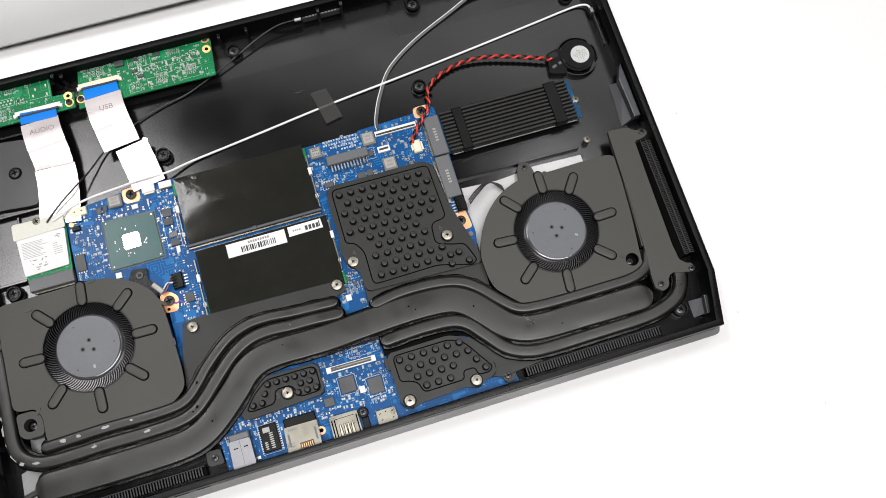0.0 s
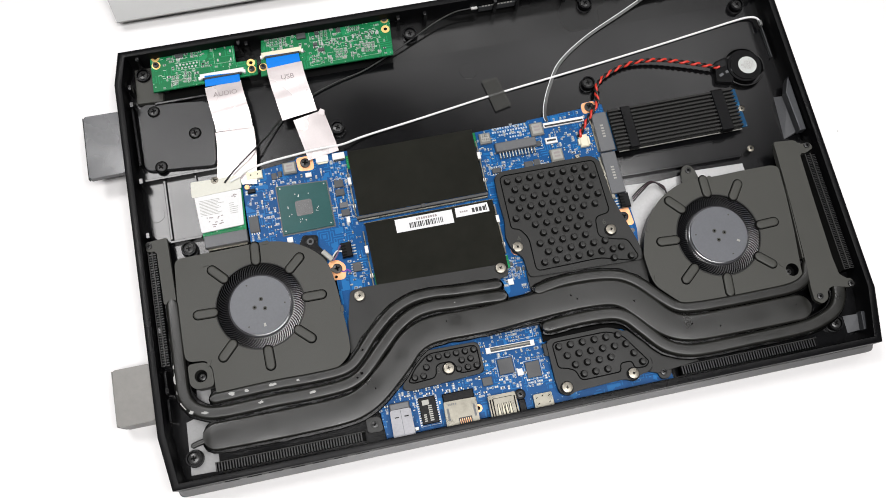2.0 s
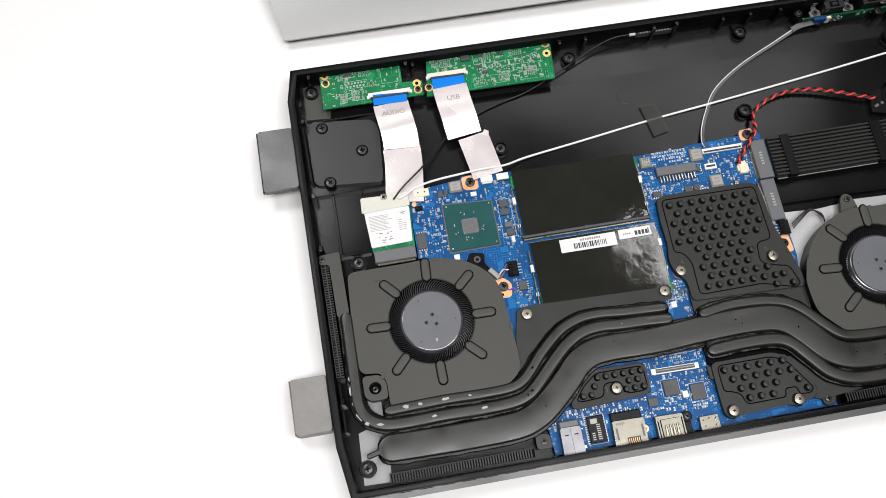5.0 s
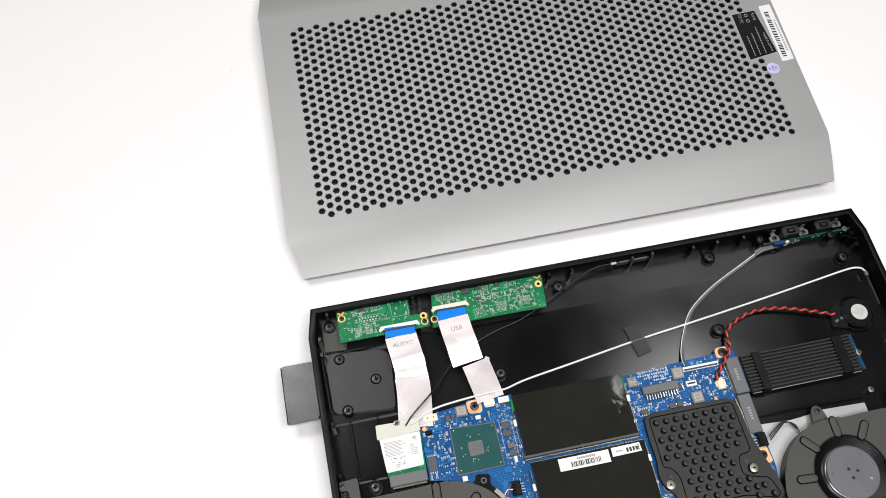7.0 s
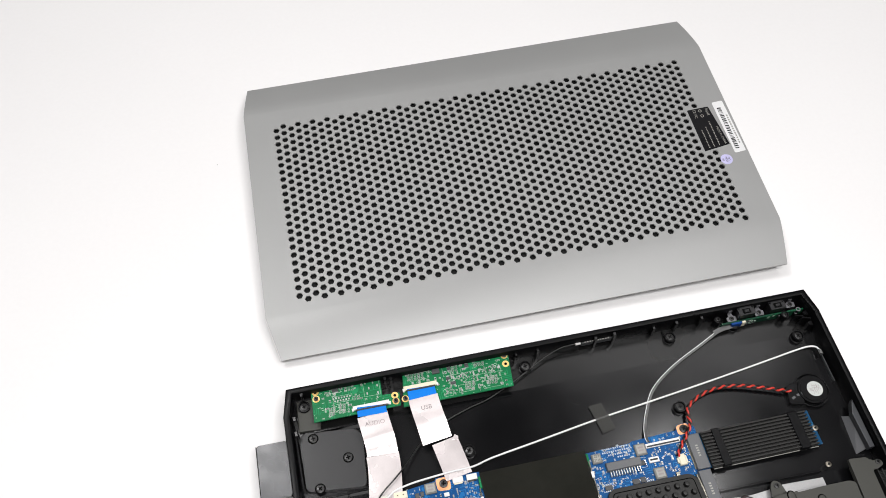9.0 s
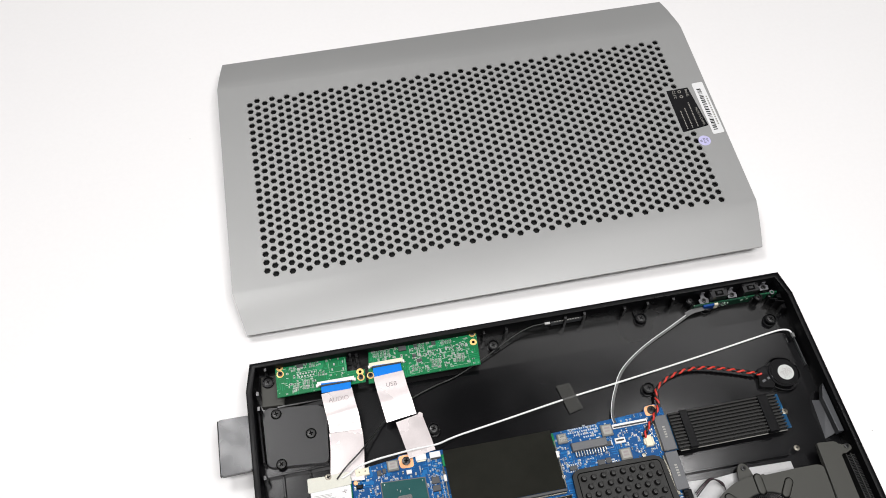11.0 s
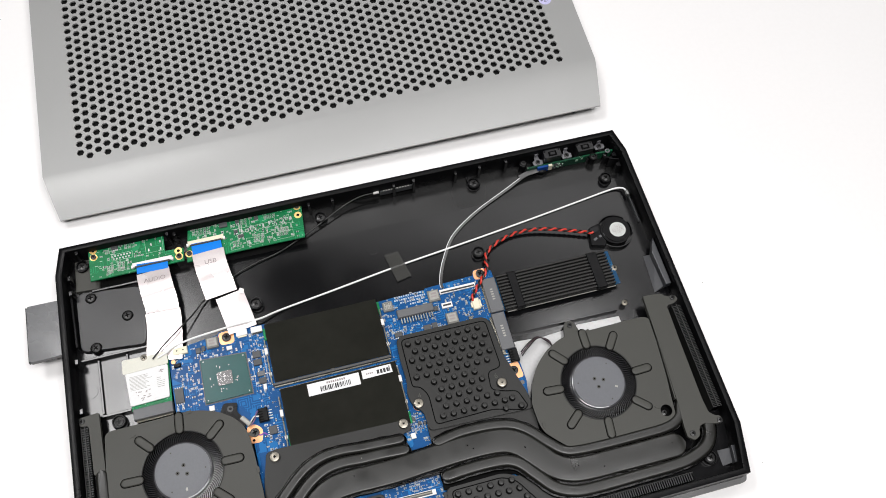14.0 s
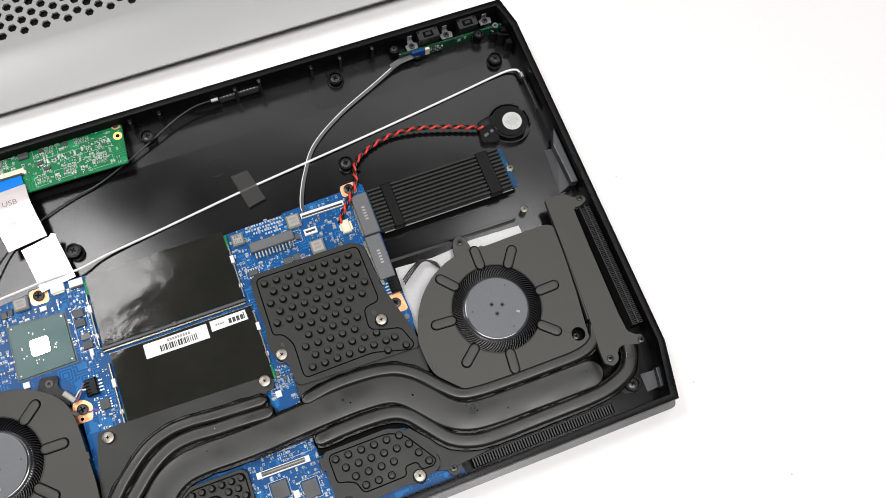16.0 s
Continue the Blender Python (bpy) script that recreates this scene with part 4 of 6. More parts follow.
part("edge_strip", prism([(241.4, 114.0), (243.4, 113.5), (240.8, 136), (239.6, 139)], 8.9, 10.4, 0.2), M_TIN, CPU)
studs_b = [(129, 50), (133.5, 50), (138, 50), (142.5, 50), (147, 50), (151.4, 50), (126.6, 46), (144.5, 46), (149, 46), (120, 42), (124.4, 42), (142.2, 42), (146.8, 42), (151.3, 42)]
VRM = cold_plate([(112.6, 38.0), (119.4, 47.8), (127.8, 54.2), (154.6, 53.6), (154.6, 38.0), (116.6, 36.2)],
    [(116.6, 40.6), (121.2, 46.8), (128.6, 52.4), (153.2, 52.2), (153.2, 40.0), (142, 39.8), (140.2, 46.6), (131.5, 46.6), (130.6, 40.2), (119, 39.6)], studs_b, 1.25, 12.4, "small black studded cold plate")
lettering("3", 132.4, 43.4, 12.42, 4, M_SATIN, VRM, 8)
studs_c = [(193.5, 42.7), (199.6, 42.7), (205.8, 42.7), (212, 42.7), (218.1, 42.7), (224.2, 42.6), (196.7, 37.6), (202.8, 37.6), (208.9, 37.6), (215.1, 37.6), (221.2, 37.4), (227.2, 37.4), (199.7, 32.4), (205.8, 32.4), (212, 32.4), (218, 32.4), (230, 32.2), (233.2, 27.1), (202.8, 27.1), (208.8, 27.1), (215, 27.0)]
GPU = cold_plate([(188.0, 47.4), (219.9, 47.6), (227.4, 44.6), (238.8, 27), (236.6, 21.6), (231, 21.4), (227.5, 18.2), (222, 20.6), (197, 19.6), (193, 18.0), (188.6, 20.4), (188.0, 28)],
    [(190.6, 45.4), (219.6, 45.4), (226.6, 42), (236.6, 26.6), (234.4, 24.4), (228.6, 24.6), (228, 28.6), (222, 28.6), (221.4, 24.4), (200.6, 24.2), (199.2, 29.6), (195, 31.6), (191, 32.4)], studs_c, 1.42, 12.2, "black studded cold plate near the front wall")
part("plate_tab", prism(rounded([(239.0, 27.8), (246.0, 27.2), (247.2, 19.4), (244.2, 16.4), (240.6, 17.2), (239.2, 22)], 1.2), 9, 10.5, 0.3), M_PLATE, sink, "black screw tab")
part("plate_tab", prism(rounded([(92.6, 20.6), (92.6, 27.8), (99.6, 27.6), (100.4, 20.4)], 1.2), 9, 10.5, 0.3), M_PLATE, sink, "black screw tab")


def fin_stack(name, x0, y0, x1, y1, along, pitch, label, top=12.4):
    """Thin folded fins between two rails."""
    root = thing(name, label, "radiator", "fin stacks")
    n = int(((x1 - x0) if along == "x" else (y1 - y0)) / pitch)
    first = None
    for k in range(n):
        a = (0, 0, pitch * 0.45, y1 - y0) if along == "x" else (0, 0, x1 - x0, pitch * 0.45)
        if first is None:
            first = part("fin", box(*a, 5.0, top, 0), M_FIN, root)
        fin = first if k == 0 else new("fin", first.data)
        fin.parent = root
        fin.location = ((x0 + (k * pitch if along == "x" else 0)) * MM, (y0 + (k * pitch if along == "y" else 0)) * MM, 0.12 * MM * (k * 7 % 3))
    part("core", box(x0, y0, x1, y1, 5.0, top - 1.8, 0), M_DARK, root)
    if along == "x":
        part("rail", box(x0, y1, x1, y1 + 0.5, 5.0, top + 0.3, 0.1), M_PLATE, root)
    else:
        part("rail", box(x0 - 0.6, y0, x0, y1, 5.0, top + 0.4, 0.1), M_PLATE, root)
        part("mid_rail", box((x0 + x1) / 2 - 0.4, y0, (x0 + x1) / 2 + 0.4, y1, top - 0.6, top + 0.5, 0.1), M_PLATE, root)
    return root


fin_stack("fin_stack", 18.6, 17.6, 91, 21.6, "x", 1.35, "dark metal fin stack beside the front wall", 10.6)
fin_stack("fin_stack", 252.0, 16.8, 324.2, 20.8, "x", 1.35, "dark metal fin stack beside the front wall", 11.2)
fin_stack("fin_stack", 0.6, 72, 4.0, 131, "y", 1.3, "dark metal fin stack beside the side wall", 13.6)
fin_stack("fin_stack", 349.0, 51.8, 354.0, 117.0, "y", 0.95, "dark metal fin stack beside the side wall", 14.6)
part("fin_cover", prism(rounded([(-0.5, 136.6), (10.4, 137.4), (11.0, 103.0), (4.8, 102.6), (4.4, 131.2), (-0.5, 131.6)], 1.0), 10.5, 13.2, 0.4), M_SATIN, sink, "black fin cover")
part("fin_cover", prism(rounded([(333.2, 126.4), (344.6, 125.4), (346.6, 122.6), (352.4, 122.6), (353.4, 119.2), (348.8, 117.2), (345.2, 117.4), (344.4, 95), (343.6, 58.4), (344.2, 49.8), (347.2, 47.0), (350.0, 46.4), (350.2, 42.2), (346.6, 42.4), (338.6, 44.4), (335.4, 43.0), (334.6, 38.6), (330.6, 36.6), (327.2, 39.4), (327.4, 45.6), (329.0, 58), (331.4, 90)], 1.0), 13.6, 16.2, 0.4), M_SATIN, sink, "black fin cover with screw lugs")
part("fin_wall", sweep(spline([(333.6, 122, 12), (331.6, 92, 12), (328.9, 62, 12)]), flat_section(0.8, 3.6, 0.2)), M_SATIN, sink)

# ---- main board ----
board = thing("main_board", "blue printed circuit main board fixed in the case", "circuit board")
PZ = 8.5
part("pcb", prism([(51, 128), (51, 160), (54, 165.5), (70, 167.3), (80.6, 168.4), (81.4, 170), (90, 170), (91, 169.2), (108.6, 168.5), (109.4, 163), (112, 158), (174, 158), (176.4, 165.7), (206.6, 166.2), (207.2, 167.2), (238, 168.2), (239.2, 171.4), (246.2, 171.8), (250.2, 168.6), (250.4, 150), (249.6, 116), (250.4, 96), (248.6, 86), (247, 70), (246, 30), (247.6, 16.3), (101, 16.3), (100, 34), (91.4, 64), (90.8, 104), (86, 113), (79, 119.5), (68, 124.5), (56, 127)], 7.4, PZ, 0.1, 1), M_BLUE, board, "blue solder-masked circuit board")


def chip(name, x0, y0, x1, y1, h, mat, parent=board, label="", pins="", turn=0.0, z=PZ, bevel=0.15, pitch=1.27):
    """A component with rows of pins on the named sides."""
    ob = part(name, box(x0, y0, x1, y1, z, z + h, bevel, turn), mat, parent, label)
    if pins:
        w = pitch * 0.45
        for side in pins:
            along = (x0, x1) if side in "ns" else (y0, y1)
            n = int((along[1] - along[0] - 0.4) / pitch) + 1
            for k in range(n):
                a = (along[0] + along[1]) / 2 + (k - (n - 1) / 2) * pitch
                r = {"n": (a - w / 2, y1, a + w / 2, y1 + 0.9), "s": (a - w / 2, y0 - 0.9, a + w / 2, y0), "e": (x1, a - w / 2, x1 + 0.9, a + w / 2), "w": (x0 - 0.9, a - w / 2, x0, a + w / 2)}[side]
                part("pin", box(*r, z + 0.05, z + 0.3, 0), M_SOLDER, ob)
    return ob


def gold_pad(poly, name="screw_pad"):
    part(name, prism(rounded(poly, 2.2), PZ, PZ + 0.12, 0), M_GOLD, board, "gold plated screw pad")


gold_pad([(81.4, 161.6), (81.0, 169.4), (90.0, 169.8), (89.8, 161.2)])
gold_pad([(88.4, 99.6), (87.8, 109.4), (92.6, 110.6), (97.0, 106.6), (95.6, 99.2)])
gold_pad([(240.0, 107.6), (248.8, 108.8), (249.8, 98.4), (243.4, 98.6)])
gold_pad([(238.4, 164.8), (238.6, 171.2), (246.8, 171.6), (246.6, 165.2)])
part("screw_pad", disc(185.4, 97.4, 3.4, PZ, PZ + 0.4, 0.1), M_COPPER, board)
part("mounting_ring", holed(ring_points(147.9, 21.6, 2.0, 24), [ring_points(147.9, 21.6, 1.0, 20)], PZ, PZ + 0.2), M_COPPER, board, "copper ringed mounting hole")
part("board_hole", disc(147.9, 21.6, 1.0, PZ, PZ + 0.05, 0, 16), M_DARK, board)
part("board_hole", disc(91.0, 101.2, 0.8, PZ + 0.12, PZ + 0.16, 0, 12), M_DARK, board)
part("board_hole", disc(247.6, 95.4, 1.3, PZ, PZ + 0.05, 0, 16), M_DECK, board)

part("marker_stroke", sweep(spline([(93.6, 104.0, 8.64), (95.4, 103.2, 8.62), (97.2, 103.9, 8.56), (98.6, 102.6, 8.52)]), flat_section(0.8, 0.05, 0.02), 0.3), M_INKP, board, "stroke of purple marker")

# chipset with its bare die
pch = part("chipset", prism([(68.6, 155.0), (94.6, 153.4), (94.9, 128.6), (68.4, 128.4)][::-1], PZ, PZ + 0.9, 0.1, 1), M_PCH, board, "green square chipset package")
part("package_edge", prism([(67.9, 155.7), (95.3, 154.1), (95.6, 127.9), (67.7, 127.7)][::-1], PZ, PZ + 0.25, 0), M_SLOT2, pch, "pale edge of the package")
die = prism(rounded([(76.7, 136.8), (85.4, 136.9), (85.4, 145.2), (76.7, 145.1)], 0.9), PZ + 0.6, PZ + 1.5, 0.35, 2)
bmesh.ops.rotate(die, cent=(81.1, 141, PZ + 1.2), matrix=pose(0, 0, 0, 0, 1.9, 0).to_3x3(), verts=die.verts)
part("die", die, M_DIE, pch, "polished bare silicon die")
for x, y in ((70.2, 153.6), (93.2, 152.2), (93.4, 130.2), (69.8, 130)):
    part("corner_mark", disc(x, y, 0.4, PZ + 0.9, PZ + 0.93, 0, 8), M_SOLDER, pch)
bm = bmesh.new()
for side in range(4):
    for k in range(4):
        a = rng.uniform(-3.6, 3.6)
        d = rng.choice((6.0, 6.8, 7.4, 8.2))
        x, y = [(a, d), (a, -d), (d, a), (-d, a)][side]
        bm = join(bm, box(81 + x - 0.22, 141 + y - 0.3, 81 + x + 0.22, 141 + y + 0.3, PZ + 0.9, PZ + 1.05, 0))
tagged(part("chip_capacitors", bm, M_SOLDER, pch), kind="stuff")

# power parts, slots and plugs
for x0, y0, x1, y1 in ((179.4, 157.6, 185.4, 163.6), (207.6, 157.0, 214.6, 164.2), (214.8, 140.4, 221.8, 147.4), (73.6, 160.8, 80.6, 167.2)):
    ob = chip("inductor", x0, y0, x1, y1, 2.6, M_GREY, label="square grey moulded inductor", bevel=0.8)
    c = ((x0 + x1) / 2, (y0 + y1) / 2)
    if x0 < 180 and x0 > 100:
        lettering("282", c[0], c[1] + 1.2, PZ + 2.62, 2.3, M_INK, ob, 0)
        lettering("2116", c[0], c[1] - 1.2, PZ + 2.62, 2.0, M_INK, ob, 0)
    else:
        part("printed_bar", box(c[0] - 1.6, c[1] + 0.5, c[0] + 1.6, c[1] + 1.6, PZ + 2.6, PZ + 2.63, 0), M_LINE, ob)
        part("printed_bar", box(c[0] - 1.6, c[1] - 1.4, c[0] + 1.6, c[1] - 0.4, PZ + 2.6, PZ + 2.63, 0), M_LINE, ob)
for x0, y0, x1, y1 in ((241.9, 140.7, 250.3, 163.2), (241.4, 116.4, 249.4, 139.9)):
    s = chip("drive_slot", x0, y0, x1, y1, 2.6, M_SLOT, label="grey plastic drive slot", bevel=0.3)
    part("contact_row", box(x0 - 0.9, y0 + 1, x0, y1 - 1, PZ, PZ + 0.5, 0.05), M_TIN, s)
    part("latch", box(x0 + 1.2, y0 - 0.1, x0 + 2.6, y0 + 0.9, PZ + 2.6, PZ + 2.8, 0.05), M_SLOT, s)
    for k in range(5):
        part("raised_mark", box(x0 + 3.4, y0 + 8 + k * 1.6, x0 + 5.0, y0 + 8.9 + k * 1.6, PZ + 2.6, PZ + 2.64, 0), M_GREY, s)
bc = chip("wide_connector", 186.6, 151.2, 209.0, 156.4, 2.8, M_SLOT, label="wide grey many-pin connector", bevel=0.4)
for k in range(12):
    part("contact", box(188.0 + k * 1.72, 147.6, 188.9 + k * 1.72, 151.2, PZ, PZ + 1.6, 0.2), M_SOLDER, bc)
fc = chip("ribbon_connector", 215.2, 160.6, 237.8, 163.4, 1.2, M_WHITEP, label="white ribbon connector with a dark flap", bevel=0.1)
part("flap", box(215.8, 161.0, 237.2, 162.0, PZ + 1.2, PZ + 1.5, 0.1), M_INK, fc)
mc = chip("ribbon_connector", 214.2, 151.2, 220.8, 154.6, 1.3, M_WHITEP, label="short white ribbon connector", bevel=0.15)
part("flap", box(215.0, 152.4, 220.0, 153.5, PZ + 1.3, PZ + 1.5, 0.05), M_INK, mc)
wc = chip("battery_connector", 232.4, 145.6, 237.0, 152.6, 2.4, M_IVORY, label="ivory two-pin battery connector", bevel=0.5)
part("key", box(231.6, 147.4, 233.0, 150.6, PZ, PZ + 1.8, 0.2), M_IVORY, wc)
part("key", box(236.6, 146.6, 238.0, 151.4, PZ, PZ + 1.6, 0.2), M_IVORY, wc)
iv = chip("speaker_connector", 54.2, 161.4, 62.6, 165.8, 2.0, M_IVORY, label="ivory four-pin connector", bevel=0.3)
for k in range(4):
    part("contact", box(56.2 + k * 1.25, 159.8, 56.8 + k * 1.25, 161.4, PZ, PZ + 0.4, 0), M_SOLDER, iv)
for x in (56.6, 60.2):
    part("socket_hole", disc(x, 163.8, 0.4, PZ + 2.0, PZ + 2.03, 0, 8), M_DARK, iv)
for x0 in (91.4, 100.2):
    cn = chip("cable_connector", x0, 164.2, x0 + 6.6, 167.8, 1.4, M_WHITEP, label="small white cable connector", bevel=0.15)
    part("latch_bar", box(x0 + 0.6, 163.4, x0 + 6.0, 164.4, PZ, PZ + 0.8, 0.05), M_IVORY if x0 < 95 else M_INK, cn)
for x0, y0 in ((96.0, 109.8), (244.6, 107.9)):
    f = chip("fan_connector", x0, y0, x0 + 5.4, y0 + 8.0, 2.6, M_RIM, label="black four-pin fan connector", bevel=0.4)
    for k in range(4):
        xs = (x0 + 5.4, x0 + 7.6) if x0 < 100 else (x0 - 2.0, x0)
        part("contact", box(xs[0], y0 + 1.2 + k * 1.6, xs[1], y0 + 1.8 + k * 1.6, PZ, PZ + 0.5, 0), M_SOLDER, f)
    for k in range(4):
        part("groove", box(x0 + 0.3, y0 + 0.9 + k * 1.6, x0 + 2.6, y0 + 1.6 + k * 1.6, PZ + 2.6, PZ + 2.64, 0), M_DARK, f)
for x0, y0, x1, y1, pins, m in ((100.2, 101.8, 104.6, 106.6, "ew", M_CHIP), (51.8, 132.6, 56.8, 141.4, "ns", M_CHIP), (182.2, 140.4, 186.8, 143.2, "ns", M_CHIP), (209.0, 151.0, 211.6, 154.0, "ew", M_CHIP),
                                 (98.6, 148.6, 103.4, 152.6, "", M_CHIP), (98.4, 144.0, 103.2, 147.6, "", M_CHIP), (99.4, 137.0, 103.8, 140.0, "", M_SLOT), (99.6, 132.4, 104.0, 136.0, "", M_CHIP),
                                 (162.0, 35.2, 169.6, 43.0, "", M_CHIP), (175.4, 30.8, 182.6, 38.8, "", M_CHIP), (152.6, 31.4, 157.6, 35.6, "", M_CHIP), (228.0, 138.9, 230.4, 142.4, "", M_TIN), (200.0, 140.4, 204.6, 143.6, "", M_CHIP), (205.2, 140.6, 208.6, 144.0, "", M_CHIP),
                                 (170.8, 33.0, 173.6, 36.4, "", M_WHITEP), (69.6, 123.6, 72.6, 126.6, "", M_WHITEP), (84.6, 157.4, 87.8, 159.8, "", M_WHITEP), (101.6, 128.4, 103.4, 131.8, "", M_WHITEP), (176.8, 79.2, 179.6, 82.4, "", M_WHITEP), (67.0, 159.6, 69.8, 163.0, "", M_CHIP), (70.4, 160.4, 72.6, 163.4, "", M_CHIP)):
    chip("chip", x0, y0, x1, y1, 1.0, m, pins=pins, label="small surface-mounted chip")
part("test_socket", disc(53.6, 158.0, 1.4, PZ, PZ + 1.0, 0.2, 14), M_GOLD, board, "tiny gold coaxial test socket")
chip("button", 53.6, 154.2, 57.6, 156.6, 1.2, M_RIM, label="black push switch", bevel=0.3)
lan = chip("network_transformer", 119.4, 18.9, 127.8, 32.0, 2.8, M_RIM, label="black long network transformer with two pin rows", pins="ew", bevel=0.3, pitch=1.15)
part("printed_mark", box(121.0, 28.2, 124.4, 30.6, PZ + 2.8, PZ + 2.83, 0), M_GREY, lan)
for k in range(8):
    part("printed_bar", box(123.6, 20.2 + k * 1.0, 125.4, 20.8 + k * 1.0, PZ + 2.8, PZ + 2.83, 0), M_GREY, lan)
for k in range(4):
    part("printed_bar", box(120.8, 20.2 + k * 1.0, 122.2, 20.8 + k * 1.0, PZ + 2.8, PZ + 2.83, 0), M_GREY, lan)
lc = chip("display_connector", 157.6, 46.6, 182.6, 49.6, 1.1, M_WHITEP, label="long display connector with pale ends", turn=-1.0, bevel=0.1)
part("contact_bed", box(160.0, 47.2, 180.4, 49.2, PZ + 1.1, PZ + 1.5, 0.1, -1.0), M_CHIP, lc)
part("contact_line", box(160.0, 48.0, 180.4, 48.5, PZ + 1.5, PZ + 1.6, 0, -1.0), M_TIN, lc)

# sockets on the front edge
jack = thing("power_jack", "tinned metal power jack on the front board edge", "connector", "edge connectors")
part("shell", prism(rounded([(104.4, 14.9), (115.2, 14.9), (115.0, 28.4), (104.8, 28.6)], 0.6), 7.5, 14.4, 0.6), M_BRK, jack)
part("insulator", box(105.0, 28.4, 114.8, 31.8, 7.5, 13.2, 0.5), M_SLOT, jack)
part("solder_tab", box(115.2, 17, 117.4, 19, 7.5, 9.4, 0.3), M_SOLDER, jack)
lanj = thing("network_socket", "tinned metal network socket on the front board edge", "connector", "edge connectors")
part("shell", prism(rounded([(130.6, 15.0), (147.0, 15.0), (147.4, 27.0), (131.2, 27.4)], 0.4), 7.5, 13.6, 0.4), M_TIN, lanj)
part("insulator", box(131.4, 27.2, 147.0, 31.6, 7.5, 11.0, 0.4), M_RIM, lanj)
part("window", box(137.0, 15.3, 143.6, 18.6, 13.6, 13.66, 0), M_INK, lanj, "dark opening with gold contacts")
for k in range(6):
    part("contact", box(137.6 + k * 1.0, 15.6, 137.9 + k * 1.0, 18.0, 13.66, 13.7, 0), M_GOLD, lanj)
for k in range(6):
    part("solder_pin", disc(133.4 + k * 2.3, 32.2, 0.5, 7.5, 9.6, 0.2, 8), M_SOLDER, lanj)
hd = thing("display_socket", "tinned metal display socket with spring tongues", "connector", "edge connectors")
part("shell", prism(rounded([(153.0, 15.0), (167.0, 15.0), (166.8, 25.8), (153.0, 26.0)], 0.4), 7.5, 13.0, 0.5), M_TIN, hd)
for x in (157.4, 159.6, 161.2, 163.2):
    part("tongue", prism([(x - 0.5, 16), (x + 0.5, 16), (x + 0.2, 21), (x - 0.2, 21)], 13.0, 13.25, 0.05), M_IVORY, hd)
for x in (157.4, 159.6, 161.2, 163.2):
    for d in (-0.75, 0.75):
        part("tongue_slot", prism([(x + d - 0.15, 15.8), (x + d + 0.15, 15.8), (x + d * 0.5 + 0.12, 21.4), (x + d * 0.5 - 0.12, 21.4)], 13.0, 13.04, 0), M_DARK, hd)
for x in (153.9, 155.2, 166.0):
    part("spring_slot", box(x - 0.3, 15.4, x + 0.3, 24, 13.0, 13.05, 0), M_DARK, hd)
us = thing("micro_socket", "small tinned metal socket with pressed tabs", "connector", "edge connectors")
part("shell", prism(rounded([(175.2, 15.6), (185.0, 15.6), (184.8, 22.2), (175.4, 22.2)], 0.4), 7.5, 11.6, 0.4), M_TIN, us)
for x, y in ((177.0, 20.4), (183.2, 20.6), (177.4, 17.4), (183.0, 17.4), (180, 21)):
    part("pressed_tab", box(x - 0.5, y - 0.2, x + 0.5, y + 0.2, 11.6, 11.64, 0, 30), M_DARK, us)
for x0, x1, y in ((106.6, 108.6, 24.5), (111.4, 113.4, 24.5)):
    part("pressed_slot", box(x0, y, x1, y + 0.5, 14.4, 14.44, 0), M_DARK, jack)
part("shell_seam", box(109.8, 15.2, 110.0, 28.2, 14.4, 14.43, 0), M_CHIP, jack)
for x in (132.6, 145.6):
    part("shell_spring", box(x - 0.5, 18, x + 0.5, 24, 13.6, 13.66, 0), M_SLOT, lanj)
for k in range(5):
    part("stamped_mark", box(133.0 + k * 0.9, 25.2, 133.5 + k * 0.9, 26.2, 13.6, 13.63, 0), M_SLOT, lanj)
part("shell_seam", box(155.2, 24.0, 165.0, 24.25, 13.0, 13.04, 0), M_DARK, hd)
post = part("screw_post", disc(169.4, 23.8, 2.7, 7.4, 11.6, 0.4), M_RIM, case, "black round screw post")
part("screw_post", box(168.0, 15.4, 171.4, 21.4, 7.4, 9.4, 0.3), M_RIM, case)

# crowds of tiny parts
KEEP_OUT = [(67.5, 127.5, 96, 156), (79.5, 160, 91.5, 171), (87, 98, 98, 111), (107, 85, 178, 170), (179, 76, 251, 140), (206.8, 156, 215.5, 165), (178.6, 156.6, 186, 164.4), (214, 139.6, 222.6, 148), (186, 147, 209.6, 157), (214.6, 160, 238.4, 164), (213.6, 150.6, 221.4, 155), (231, 145, 238.4, 153), (240.6, 116, 251, 164), (237.8, 164, 247.4, 172.4), (53.6, 159.4, 63.4, 166.4), (73, 160.2, 81.4, 168), (95.4, 109, 104.4, 118.4), (99, 101, 106, 107.4), (51, 131.6, 57.4, 142.4),
            (117.8, 17.8, 129.4, 33), (103.6, 14, 115.8, 32.4), (130, 14, 148, 33), (152, 14, 168, 27), (163, 20, 170, 28), (174.6, 15, 186, 23), (145.4, 19, 150.4, 24.2), (157, 46, 183.4, 50.2), (161.4, 34.6, 170.2, 43.6), (174.8, 30.2, 183.2, 39.4), (151.8, 30.8, 158.2, 36.2), (111, 36.6, 155, 56), (187, 17, 240, 50)]
FIELDS = [((52, 128, 107, 167), 480), ((97, 88, 110, 128), 90), ((177, 138, 241, 166), 300), ((101, 27, 187, 58), 1000), ((174, 80, 187, 96), 160), ((106, 128, 109, 160), 24), ((176.4, 100, 181, 160), 60), ((240, 118, 242, 164), 24)]


def inside(x, y, r):
    return r[0] < x < r[2] and r[1] < y < r[3]


